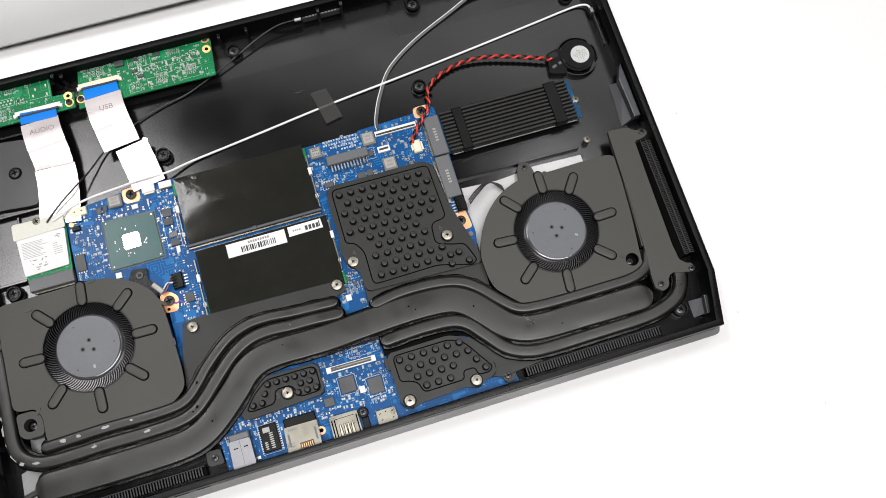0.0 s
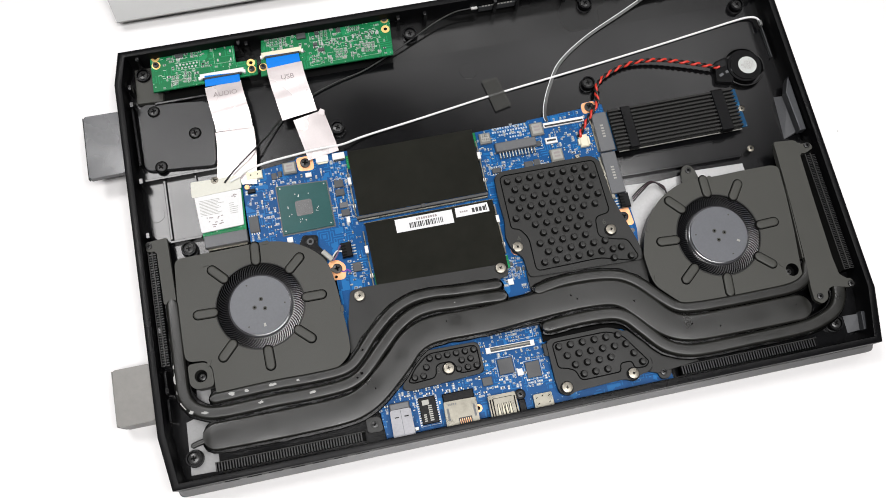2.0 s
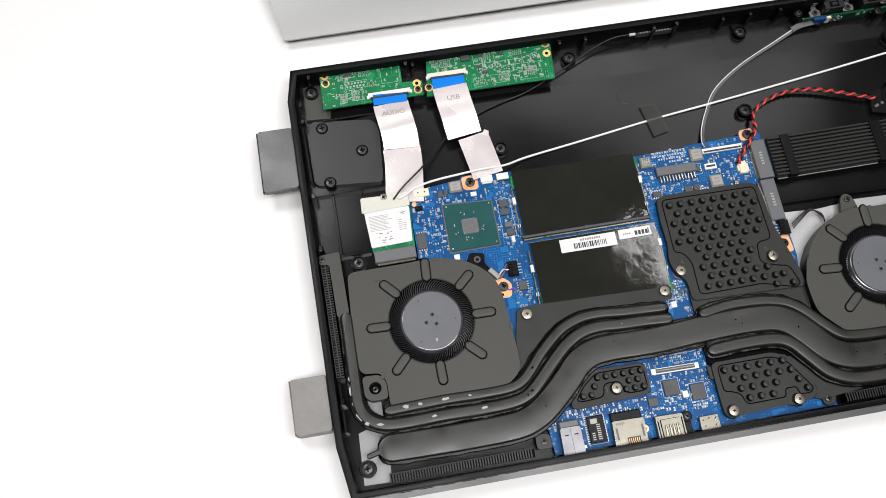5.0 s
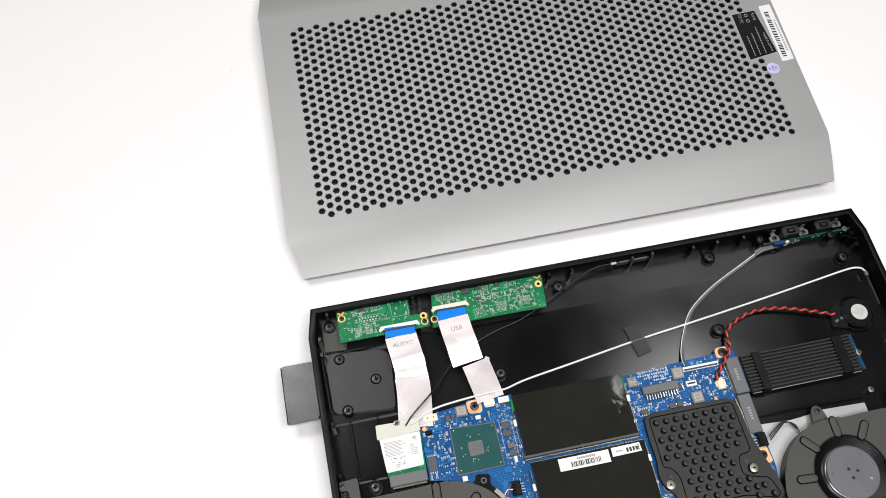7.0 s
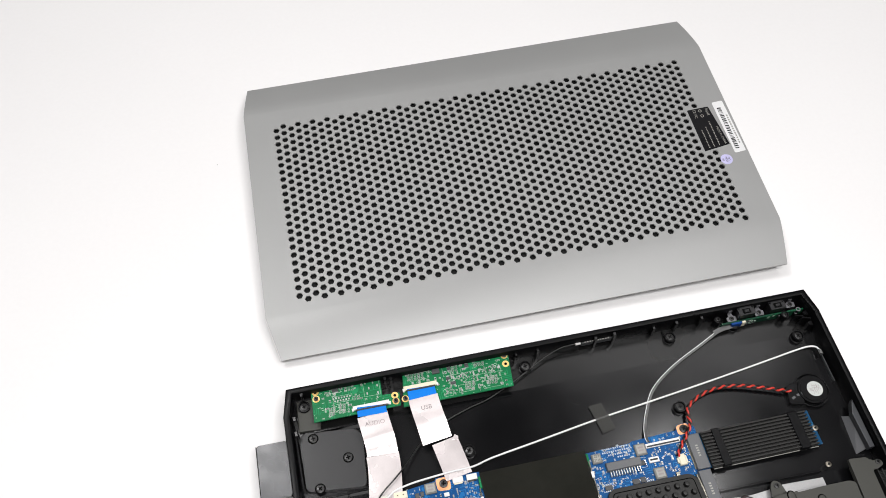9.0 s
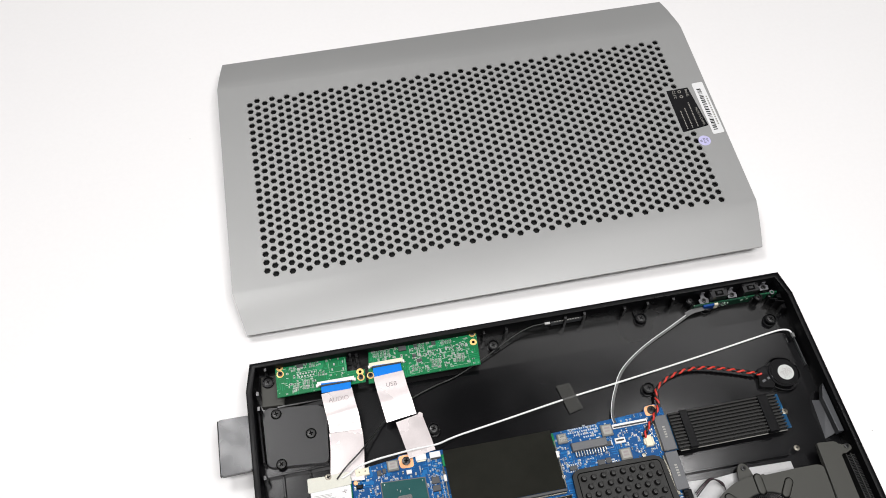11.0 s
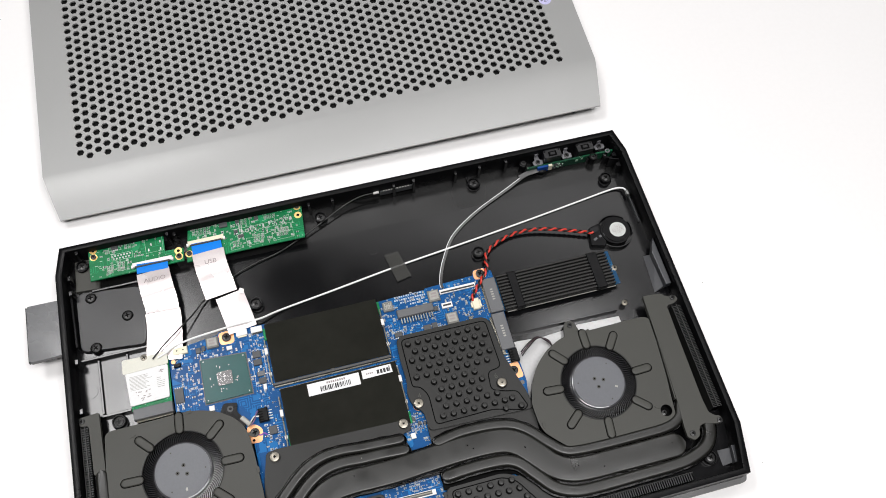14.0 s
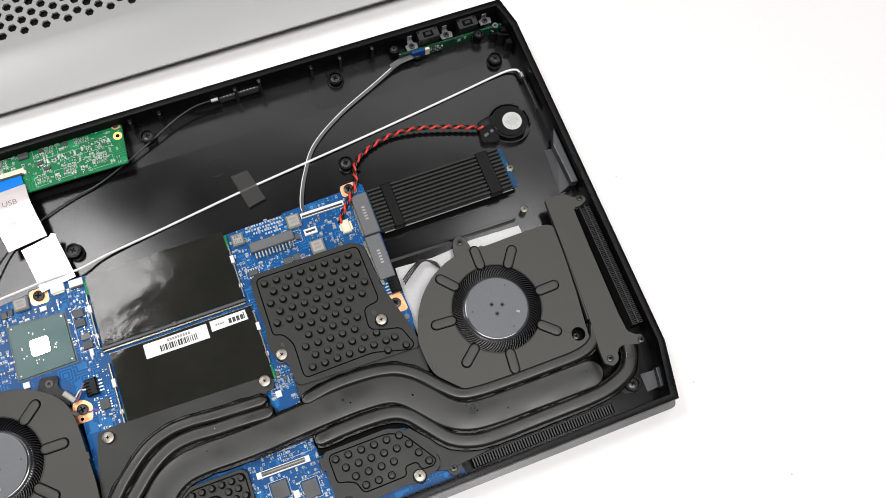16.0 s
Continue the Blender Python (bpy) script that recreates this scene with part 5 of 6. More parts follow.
crowd = {"bodies": bmesh.new(), "ends": bmesh.new(), "frames": bmesh.new(), "dark": bmesh.new()}
taken = []


def quick_box(bm, x0, y0, x1, y1, z0, z1):
    v = [bm.verts.new((x, y, z)) for z in (z0, z1) for x, y in ((x0, y0), (x1, y0), (x1, y1), (x0, y1))]
    for f in ((4, 5, 6, 7), (0, 1, 5, 4), (1, 2, 6, 5), (2, 3, 7, 6), (3, 0, 4, 7)):
        bm.faces.new([v[i] for i in f])


def tiny_part(x, y, across, size, z, sets):
    w, h = (size, size * 0.52) if across else (size * 0.52, size)
    b = sets["dark"] if rng.random() < 0.45 else sets["bodies"]
    e = 0.24
    if across:
        quick_box(b, x - w / 2 + w * e, y - h / 2, x + w / 2 - w * e, y + h / 2, z, z + 0.45)
        quick_box(sets["ends"], x - w / 2, y - h / 2, x - w / 2 + w * e, y + h / 2, z, z + 0.47)
        quick_box(sets["ends"], x + w / 2 - w * e, y - h / 2, x + w / 2, y + h / 2, z, z + 0.47)
    else:
        quick_box(b, x - w / 2, y - h / 2 + h * e, x + w / 2, y + h / 2 - h * e, z, z + 0.45)
        quick_box(sets["ends"], x - w / 2, y - h / 2, x + w / 2, y - h / 2 + h * e, z, z + 0.47)
        quick_box(sets["ends"], x - w / 2, y + h / 2 - h * e, x + w / 2, y + h / 2, z, z + 0.47)
    if rng.random() < (0.5 if z < 10 else 0.85):
        g, t = 0.28, 0.13
        for r in ((x - w / 2 - g, y - h / 2 - g, x + w / 2 + g, y - h / 2 - g + t), (x - w / 2 - g, y + h / 2 + g - t, x + w / 2 + g, y + h / 2 + g), (x - w / 2 - g, y - h / 2 - g, x - w / 2 - g + t, y + h / 2 + g), (x + w / 2 + g - t, y - h / 2 - g, x + w / 2 + g, y + h / 2 + g)):
            quick_box(sets["frames"], *r, z, z + 0.03)


def crowd_parts(field, n, keep_out, z, sets):
    for _ in range(n):
        x, y = rng.uniform(field[0], field[2]), rng.uniform(field[1], field[3])
        if rng.random() < 0.75:
            x, y = round(x / 1.5) * 1.5, round(y / 1.5) * 1.5
        size = rng.choice((0.8, 0.9, 1.0, 1.1, 1.5, 1.8))
        if any(inside(x, y, k) for k in keep_out) or any(abs(x - a) < 0.55 * (size + s) and abs(y - b) < 0.5 * (size + s) for a, b, s in taken):
            continue
        taken.append((x, y, size))
        tiny_part(x, y, rng.random() < 0.5, size, z, sets)


for field, n in FIELDS:
    crowd_parts(field, n, KEEP_OUT, PZ, crowd)
crowd_parts((176.8, 83.0, 186.6, 92.6), 150, [(171, 85, 177.4, 91.4), (182.4, 79, 185.6, 82.4)], PZ, crowd)
crowd_parts((184.6, 70.0, 189.6, 78.4), 40, [], PZ, crowd)
# white outlines round the larger chips
for r in ((161.2, 34.4, 170.4, 43.8), (174.6, 30.0, 183.4, 39.6), (118.4, 18.2, 128.8, 32.6), (97.6, 131.6, 105, 153.4), (181, 139.6, 187.4, 144.4), (170, 51, 183, 55.6), (206.4, 149.6, 212.6, 156)):
    for q in ((r[0], r[1], r[2], r[1] + 0.2), (r[0], r[3] - 0.2, r[2], r[3]), (r[0], r[1], r[0] + 0.2, r[3]), (r[2] - 0.2, r[1], r[2], r[3])):
        quick_box(crowd["frames"], *q, PZ, PZ + 0.03)
# printed lines of writing too small to read
for y, x0, n in ((165.0, 187.4, 12), (163.0, 187.0, 14), (161.0, 190.4, 11), (159.0, 196, 6)):
    for k in range(n):
        x = x0 + k * 1.45
        if x < 206.5:
            quick_box(crowd["frames"], x, y, x + rng.uniform(0.6, 1.1), y + 1.0, PZ, PZ + 0.03)
for key, m in (("bodies", M_GREY), ("ends", M_SOLDER), ("frames", M_SILK), ("dark", M_CHIP)):
    tagged(part("component_scatter" if key != "frames" else "printed_outline", crowd[key], m, board), kind="stuff")


# ---- memory modules ----
def memory_module(x0, x1, y0, y1, low, label):
    root = thing("memory_module", label, "memory module", "memory modules")
    part("circuit_board", box(x0 + 1.4, y0 + 0.6, x1 - 0.6, y1 - 0.6, 9.2, 10.2, 0.1), M_GREEN, root)
    # a slack film: gently waved sheet
    bm = bmesh.new()
    nx, ny = 36, 20
    grid = [[bm.verts.new((x0 + (x1 - x0) * i / nx, y0 + (y1 - y0) * j / ny,
             10.75 + 0.1 * noise.noise((i * 0.12, j * 0.14, low)) + 0.03 * noise.noise((i * 0.55, j * 0.55, 3 + low)))) for i in range(nx + 1)] for j in range(ny + 1)]
    for j in range(ny):
        for i in range(nx):
            bm.faces.new((grid[j][i], grid[j][i + 1], grid[j + 1][i + 1], grid[j + 1][i]))
    bmesh.ops.solidify(bm, geom=list(bm.faces), thickness=0.12)
    bmesh.ops.recalc_face_normals(bm, faces=bm.faces)
    part("film", bm, M_FILM, root, "glossy black insulating film", smooth=60)
    for y in (y0 + 8, y0 + 19):
        part("gold_edge", box(x0 + 0.3, y, x0 + 1.4, y + 6, 9.2, 10.1, 0.1), M_GREEN, root)
    return root


mem_u = memory_module(108.4, 176.2, 130.6, 167.0, 1.0, "black film covered memory module beside the chipset")
mem_l = memory_module(110.4, 178.4, 88.0, 125.9, 5.0, "black film covered memory module with white labels")
l1 = part("label", prism([(125.8, 117.4), (156.2, 117.2), (156.2, 124.5), (125.8, 124.6)], 11.02, 11.1), M_PAPER, mem_l, "white barcode label")
x = 133.0
while x < 150.5:
    w = rng.choice((0.3, 0.45, 0.7, 0.9))
    part("barcode_bar", box(x, 118.6, x + w, 121.6, 11.1, 11.13, 0), M_INK, l1)
    x += w + rng.choice((0.3, 0.4, 0.6))
for k in range(9):
    part("printed_bar", box(137 + k * 1.25, 122.4, 137.9 + k * 1.25, 123.6, 11.1, 11.13, 0), M_LINE, l1)
l2 = part("label", prism([(157.8, 119.6), (175.6, 119.8), (175.3, 124.9), (157.9, 124.8)], 11.02, 11.1), M_PAPER, mem_l, "small white maker's label")
for k in range(4):
    part("printed_bar", box(166.6 + k * 1.9, 120.8, 168.0 + k * 1.9, 123.2, 11.1, 11.13, 0), M_INK, l2)
part("printed_bar", box(173.9, 120.8, 174.4, 124.0, 11.1, 11.13, 0), M_INK, l2)
for k in range(4):
    part("printed_bar", box(160.2 + k * 1.1, 121.8, 161.0 + k * 1.1, 122.6, 11.1, 11.13, 0), M_LINE, l2)
# sockets and their steel side arms
for (x0, x1, y), arms in (((107.0, 177.2, 128.2), 1), ((109.4, 179.6, 126.0), 0)):
    if arms:
        part("memory_socket", box(x0, y + 0.8, x1, y + 2.4, PZ, 10.4, 0.2), M_CHIP, board, "dark memory socket bar")
        part("socket_rail", box(x0 + 0.6, y - 0.4, x1 - 0.6, y + 0.5, PZ, 9.9, 0.1), M_TIN, board, "bright socket rail")
    else:
        part("socket_rail", box(x0 + 0.4, y - 0.1, x1 - 0.2, y + 0.5, PZ, 9.8, 0.1), M_TIN, board, "bright socket rail")
part("socket_key", box(141.2, 128.8, 143.2, 130.8, 9, 10.8, 0.1), M_CHIP, board)
for x, y0, y1 in ((106.8, 131, 158), (177.0, 131, 160), (108.8, 90, 122), (178.9, 96, 122)):
    part("socket_arm", box(x - 0.35, y0, x + 0.35, y1, PZ, 10.6, 0.1), M_TIN, board, "steel socket side arm")
    part("socket_latch", box(x - 0.9, (y0 + y1) / 2 + 4, x + 0.9, (y0 + y1) / 2 + 8, PZ, 10.9, 0.2), M_WHITEP, board)
    part("socket_latch", box(x - 0.8, (y0 + y1) / 2 - 9, x + 0.8, (y0 + y1) / 2 - 7, PZ, 10.5, 0.2), M_WHITEP, board)
for x, y0, y1 in ((108.2, 157.6, 165), (176.6, 157, 165), (111.2, 91, 99), (178.6, 88, 95)):
    part("memory_edge", box(x - 1.2, y0, x + 1.0, y1, 9.0, 10.3, 0.1), M_GREEN, board)

# ---- wireless card ----
wifi = thing("wireless_card", "small wireless card with a white printed shield held by cloudy tape", "wireless card")
part("circuit_board", prism([(27.8, 134), (50.2, 134), (51.4, 162), (28.0, 162)], 9.4, 10.2, 0.1), M_GREEN, wifi)
sh = part("shield", prism(rounded([(27.6, 136.8), (49.4, 137.4), (50.6, 157), (26.4, 157)], 0.8), 10.2, 11.4, 0.3), M_PAPER, wifi, "white printed metal shield label")
for k in range(11):
    y = 153.8 - k * 0.8
    part("printed_bar", box(28.4, y, 28.4 + rng.uniform(8, 13), y + 0.25, 11.4, 11.43, 0), M_GREY, sh)
for k in range(6):
    y = 150 - k * 1.1
    part("printed_bar", box(43.6, y, 43.6 + rng.uniform(2, 4.5), y + 0.3, 11.4, 11.43, 0), M_GREY, sh)
for k in range(14):
    x, y = rng.uniform(31, 39), rng.uniform(138.4, 144.6)
    part("printed_bar", box(x, y, x + rng.uniform(0.5, 1.6), y + 0.5, 11.4, 11.43, 0), M_LINE, sh)
for k in range(5):
    x, y = rng.uniform(44.4, 47.6), rng.uniform(152.4, 155.6)
    part("printed_bar", box(x, y, x + 0.9, y + 0.5, 11.4, 11.43, 0), M_LINE, sh)
part("tape", prism(rounded([(25.2, 156.4), (51.2, 157.2), (51.0, 165.0), (40.0, 164.8), (38.0, 163.2), (36.0, 164.8), (25.6, 165.2)], 1.0), 11.45, 11.75, 0.1), M_TAPE, wifi, "cloudy strip of adhesive tape")
part("card_slot", box(28.2, 128.6, 50.2, 135.0, 7.4, 10.8, 0.3), M_SLOT, wifi, "grey card slot")
part("slot_contacts", box(29.2, 127.6, 49.4, 128.6, 7.4, 8.4, 0.1), M_TIN, wifi)
scatter(make_screw("card_screw", 2.1, 0.8, M_STEEL, "small steel screw that holds the wireless card", "card screws"), [(38.0, 164.0, 11.0)], None)
part("card_post", disc(38, 163.6, 2.2, 4.8, 10.5, 0.2), M_STEEL, case)

# ---- solid-state drive ----
ssd = thing("solid_state_drive", "solid-state drive under a black finned heatsink", "drive")
part("circuit_board", prism([(248.5, 140.4), (325.6, 140.2), (325.4, 148.8), (323.8, 150), (323.8, 152.2), (325.2, 153.4), (325.0, 163.0), (248.5, 163.0)], 9.2, 10.0, 0.1), M_SSDPCB, ssd, "dark blue drive board")
part("heatsink_base", box(251, 139.6, 321.5, 162.4, 10.0, 11.6, 0.2), M_PLATE, ssd)
for k in range(11):
    y = 140.0 + k * 2.13
    part("fin", box(250.6, y, 321.8, y + 1.15, 11.6, 13.8, 0.15), M_PLATE, ssd)
for x0, x1 in ((257.6, 263.0), (309.4, 316.0)):
    part("clamp", box(x0, 138.9, x1, 163.0, 10.2, 14.2, 0.4), M_RIM, ssd, "black clamp over the fins")
part("board_edge", box(252, 139.0, 322, 139.5, 9.6, 10.2, 0.05), M_GREY, ssd, "pale cut edge of the drive board")

# ---- audio and usb boards with their ribbon cables ----
def small_board(name, outline, label, fields, keep, parts_n):
    root = thing(name, label, "circuit board", "socket boards")
    part("pcb", prism(outline, 12.3, 13.4, 0.1, 1), M_GREEN, root)
    sets = {k: bmesh.new() for k in ("bodies", "ends", "frames", "dark")}
    for f in fields:
        crowd_parts(f, parts_n, keep, 13.4, sets)
    for key, m in (("bodies", M_GREY), ("ends", M_SOLDER), ("frames", M_SILKG), ("dark", M_CHIP)):
        tagged(part("component_scatter" if key != "frames" else "printed_outline", sets[key], m, root), kind="stuff")
    return root


aud = small_board("audio_board", [(13.4, 219.2), (69.3, 219.4), (69.8, 228.2), (58.6, 228.6), (59.0, 241.6), (46, 241.6), (45.6, 240.6), (13.8, 240.6)], "green audio socket board with a ribbon connector", [(20, 221, 57, 240)], [(38, 218, 64, 226.4), (26, 229, 40, 234), (47, 228.6, 59, 241)], 70)
usb = small_board("usb_board", [(70.8, 217.8), (143.4, 217.4), (145.4, 241.0), (74.0, 240.0)], "green socket board with a ribbon connector", [(76, 219, 140, 239)], [(72, 225.6, 96, 232), (92, 235, 99, 241.4), (139, 229, 146, 242), (70, 219, 76, 226)], 170)
for root, x0, y0, x1, y1, flap in ((aud, 38.8, 220.4, 62.4, 224.4, M_INK), (usb, 72.9, 226.8, 94.8, 231.0, M_INK)):
    c = part("ribbon_connector", box(x0, y0 + 1.2, x1, y1, 13.4, 14.8, 0.2), M_WHITEP if root is aud else M_IVORY, root, "pale ribbon connector")
    part("flap", box(x0 + 1.4, y0 + 0.2, x1 - 1.4, y0 + 1.4, 14.0, 15.2, 0.15), flap, c)
    part("latch", box(x0 - 0.8, y0 + 0.6, x0 + 0.4, y0 + 2.6, 13.4, 14.9, 0.1), M_WHITEP, c)
    part("latch", box(x1 - 0.4, y0 + 0.6, x1 + 0.8, y0 + 2.6, 13.4, 14.9, 0.1), M_WHITEP, c)
for root, pts in ((aud, ((16.6, 239.2), (16.6, 234.6), (66.6, 226.8), (66.6, 222.8))), (usb, ((142.4, 239.4), (142.0, 233.4), (72.8, 223.0)))):
    for x, y in pts:
        part("gold_ring", holed(ring_points(x, y, 2.3, 22), [ring_points(x, y, 1.0, 16)], 13.4, 13.55), M_GOLDY, root, "gold plated hole ring")
        part("ring_hole", disc(x, y, 1.0, 13.4, 13.44, 0, 12), M_DARK, root)
for k in range(7):
    part("solder_pin", disc(27.4 + k * 1.8, 232.4, 0.6, 13.4, 13.8, 0.15, 8), M_SOLDER, aud)
    if k < 6:
        part("solder_pin", disc(28.3 + k * 1.8, 230.6, 0.6, 13.4, 13.8, 0.15, 8), M_SOLDER, aud)
for x, y in ((49, 239), (51, 235), (54, 238.6), (56.6, 236), (49.4, 231.6), (56.4, 231), (41, 239)):
    part("solder_pin", sweep([Vector((x, y - 0.5, 13.4)), Vector((x, y + 0.5, 13.4))], flat_section(0.9, 0.3), 0.4), M_SOLDER, aud)
chip("chip", 93.2, 235.8, 98.2, 240.6, 1.0, M_CHIP, usb, "square black chip", z=13.4)
chip("chip", 115.0, 236.4, 117.6, 238.6, 0.9, M_CHIP, usb, "small black chip", pins="ns", z=13.4, pitch=0.8)
chip("chip", 103.6, 226.4, 107.0, 228.2, 0.9, M_CHIP, usb, "small black chip", pins="ns", z=13.4, pitch=0.8)
chip("chip", 27.4, 236.8, 31.4, 239.0, 0.9, M_CHIP, aud, "small black chip", pins="ns", z=13.4, pitch=0.8)
for k in range(20):
    a, b = rng.uniform(108, 138), rng.choice((221.0, 222.6, 232.0, 230.4))
    part("solder_pin", sweep([Vector((a, b - 0.35, 13.4)), Vector((a, b + 0.35, 13.4))], flat_section(0.7, 0.25), 0.3), M_SOLDER, usb)
part("port_body", box(46, 236, 62, 242, 5.6, 12.2, 0.3), M_RIM, case)
part("board_post", box(16, 222, 20, 238, 5.0, 12.2, 0.3), M_RIM, case)
part("board_post", box(64, 220.5, 75, 226, 5.0, 12.2, 0.3), M_RIM, case)
part("board_post", box(136, 222, 144, 240, 5.0, 12.2, 0.3), M_RIM, case)


def ribbon(root, name, points, width, mat, thick=0.25, label="", steps=8):
    return part(name, sweep(spline(points, steps), [(-width / 2, 0), (width / 2, 0), (width / 2, thick), (-width / 2, thick)]), mat, root, label, smooth=40)


ca = thing("ribbon_cable", "white flat ribbon cable with a blue end marked audio", "cable", "ribbon cables")
ribbon(ca, "stiffener", [(50.6, 222.4, 14.5), (50.4, 219.5, 14.7), (50.3, 216.2, 14.75)], 18.6, M_STIFF, 0.3, "bright blue cable stiffener")
ribbon(ca, "band", [(50.3, 216.3, 14.7), (50.5, 213, 15.2), (51.0, 208, 15.9), (51.7, 202, 15.9), (52.2, 197, 14.4), (52.3, 193, 12.6), (52.2, 190.4, 11.9)], 19.4, M_CABLE)
ribbon(ca, "band", [(52.1, 190.6, 11.3), (52.0, 184, 10.6), (51.2, 176, 10.2), (49.8, 166, 10.0), (49.0, 160, 9.9)], 20.4, M_CABLE)
lettering("AUDIO", 51.0, 210.2, 16.0, 4.0, M_LINE, ca, 0, lean=-7)
cb = thing("ribbon_cable", "white flat ribbon cable with a blue end and a folded corner", "cable", "ribbon cables")
ribbon(cb, "stiffener", [(84.0, 228.4, 14.5), (83.9, 225, 14.8), (84.1, 221.4, 14.8)], 18.0, M_STIFF, 0.3, "bright blue cable stiffener")
ribbon(cb, "band", [(84.1, 221.5, 14.75), (84.3, 217, 15.4), (84.9, 210, 16.0), (85.9, 203, 15.2), (86.8, 196.5, 13.0), (87.4, 192.0, 11.8)], 19.2, M_CABLE)
ribbon(cb, "band", [(91.8, 191.5, 11.2), (93.6, 182, 10.6), (95.0, 174, 10.2), (96.0, 167.6, 9.9)], 17.0, M_CABLE)
part("folded_corner", prism([(96.6, 191.2), (98.8, 194.0), (100.9, 192.6), (100.2, 189.4)], 11.5, 11.8, 0.08), M_CABLE, cb)
lettering("USB", 84.8, 213.6, 16.1, 4.2, M_LINE, cb, 0, lean=-6)

# ---- wires ----
def wire(name, points, r, mat, label, category="wire"):
    root = thing(name, label, category)
    part("jacket", sweep(spline(points, 10), wire_section(r, 8)), mat, root, smooth=70)
    return root


ww = wire("antenna_wire", [(46, 161.5, 12.4), (50.8, 163.6, 12.0), (56, 167.0, 10.6), (66, 169.4, 10.0), (80, 170.8, 9.9), (92, 171.2, 11.2), (101, 171.6, 10.4), (108, 172.6, 9.0), (120, 176.0, 6.6), (150, 180.6, 5.6), (193, 186.9, 5.5), (227, 190.8, 6.0), (260, 195, 5.6), (292, 199.2, 5.6), (322, 203.4, 5.6), (338, 205.6, 5.8), (347, 206.2, 6.4), (351.4, 204.6, 7.6), (352.4, 201.2, 9.0)], 0.65, M_WHITEW, "long white antenna wire taped across the tray")
part("solder_joint", box(351.4, 198.4, 353.6, 202.0, 8.4, 9.6, 0.4), M_SOLDER, ww)
part("antenna_strip", box(353.2, 179.4, 353.8, 199.0, 5.0, 7.2, 0.1), M_CHIP, ww, "dark antenna strip")
bw = wire("antenna_wire", [(43, 161.5, 12.4), (47.6, 166.4, 12.0), (52, 170, 12.4), (59, 175.4, 12.6), (68, 184.4, 9.0), (78, 194.6, 7.0), (95, 205, 6.2), (111, 210.8, 6.1), (126, 214.6, 6.2), (143, 221.4, 7.4), (154, 226.6, 8.2), (170, 234.2, 9.8), (182, 238.0, 11.0), (193, 238.4, 11.6)], 0.5, M_BLACKW, "thin black antenna wire")
part("solder_joint", box(191.6, 237.4, 195.2, 238.8, 11.2, 12.6, 0.4), M_WHITEP, bw)
part("antenna_strip", box(196, 237.6, 217, 238.7, 8.0, 12.0, 0.1), M_CHIP, bw, "dark antenna strip")
for k in range(10):
    part("printed_bar", box(198 + k * 1.8, 237.8, 199 + k * 1.8, 238.6, 12.0, 12.03, 0), M_GREY, bw)
gc = thing("flat_cable", "thin translucent grey flat cable to the button board", "cable")
ribbon(gc, "band", [(217.6, 164, 10.2), (217.8, 168, 8.2), (220.0, 175, 6.4), (224.8, 185, 6.0), (234.2, 198.6, 5.8), (252.4, 211.2, 5.8), (277, 222.6, 6.4), (290, 228.4, 7.6), (299, 232.0, 8.4)], 1.9, M_GREYC, 0.2, steps=10)
ribbon(gc, "bright_edge", [(216.8, 164, 10.4), (217.0, 168, 8.4), (219.2, 175.3, 6.6), (224.1, 185.4, 6.2), (233.6, 199.2, 6.0), (252.1, 211.9, 6.0), (276.7, 223.3, 6.6), (289.7, 229.1, 7.8)], 0.4, M_WHITEW, 0.15, steps=10)
tape = tagged(part("adhesive_tape", prism([(188.6, 196.2), (197.6, 196.8), (201.8, 178.6), (192.4, 176.6)], 6.2, 6.4), M_STEALTH), "dark grey square of tape over the white wire", "tape")

# ---- coin cell ----
cell = thing("coin_cell", "black wrapped coin cell with a round inspection sticker", "battery")
part("wrapper", disc(335.4, 176.2, 9.6, 5.0, 9.0, 0.9, 44), M_RIM, cell, smooth=40)
part("wrapper_top", disc(335.6, 176.2, 8.3, 8.9, 9.5, 0.35, 44), M_RIM, cell, smooth=40)
part("wrapper_tail", prism(rounded([(317.4, 170.0), (326.4, 167.6), (329, 176), (327, 183.6), (319.0, 181.6), (318.6, 176.4)], 1.2), 5.0, 8.4, 0.6), M_RIM, cell)
part("wrapper_fold", prism(rounded([(318.4, 176.6), (325.4, 178.4), (325.0, 181.8), (319.2, 180.4)], 0.6), 8.3, 9.0, 0.3), M_BLACKLAB, cell)
for x, y, w, h, a in ((321.2, 173.4, 2.6, 1.5, 24), (324.8, 174.6, 1.8, 1.6, 14), (328.0, 175.0, 1.7, 1.7, 10)):
    part("weld_tab", box(x - w / 2, y - h / 2, x + w / 2, y + h / 2, 8.2, 9.08 if x > 327 else 8.5, 0.08, a), M_SLOT, cell, "grey weld tab")
st = part("sticker", disc(336.8, 176.0, 5.2, 9.4, 9.6, 0, 30), M_STICK, cell, "pearl round sticker")
for text, d in (("QC", 2.6), ("PASS", 0.0), ("07", -2.8)):
    lettering(text, 336.8 + d * 0.99, 176.0 + d * 0.1, 9.62, 2.6, M_LINE, st, -84)
for d in (1.35, -1.4):
    part("printed_line", box(336.8 + d - 0.08, 172.2, 336.8 + d + 0.08, 179.8, 9.6, 9.63, 0, -6), M_LINE, st)
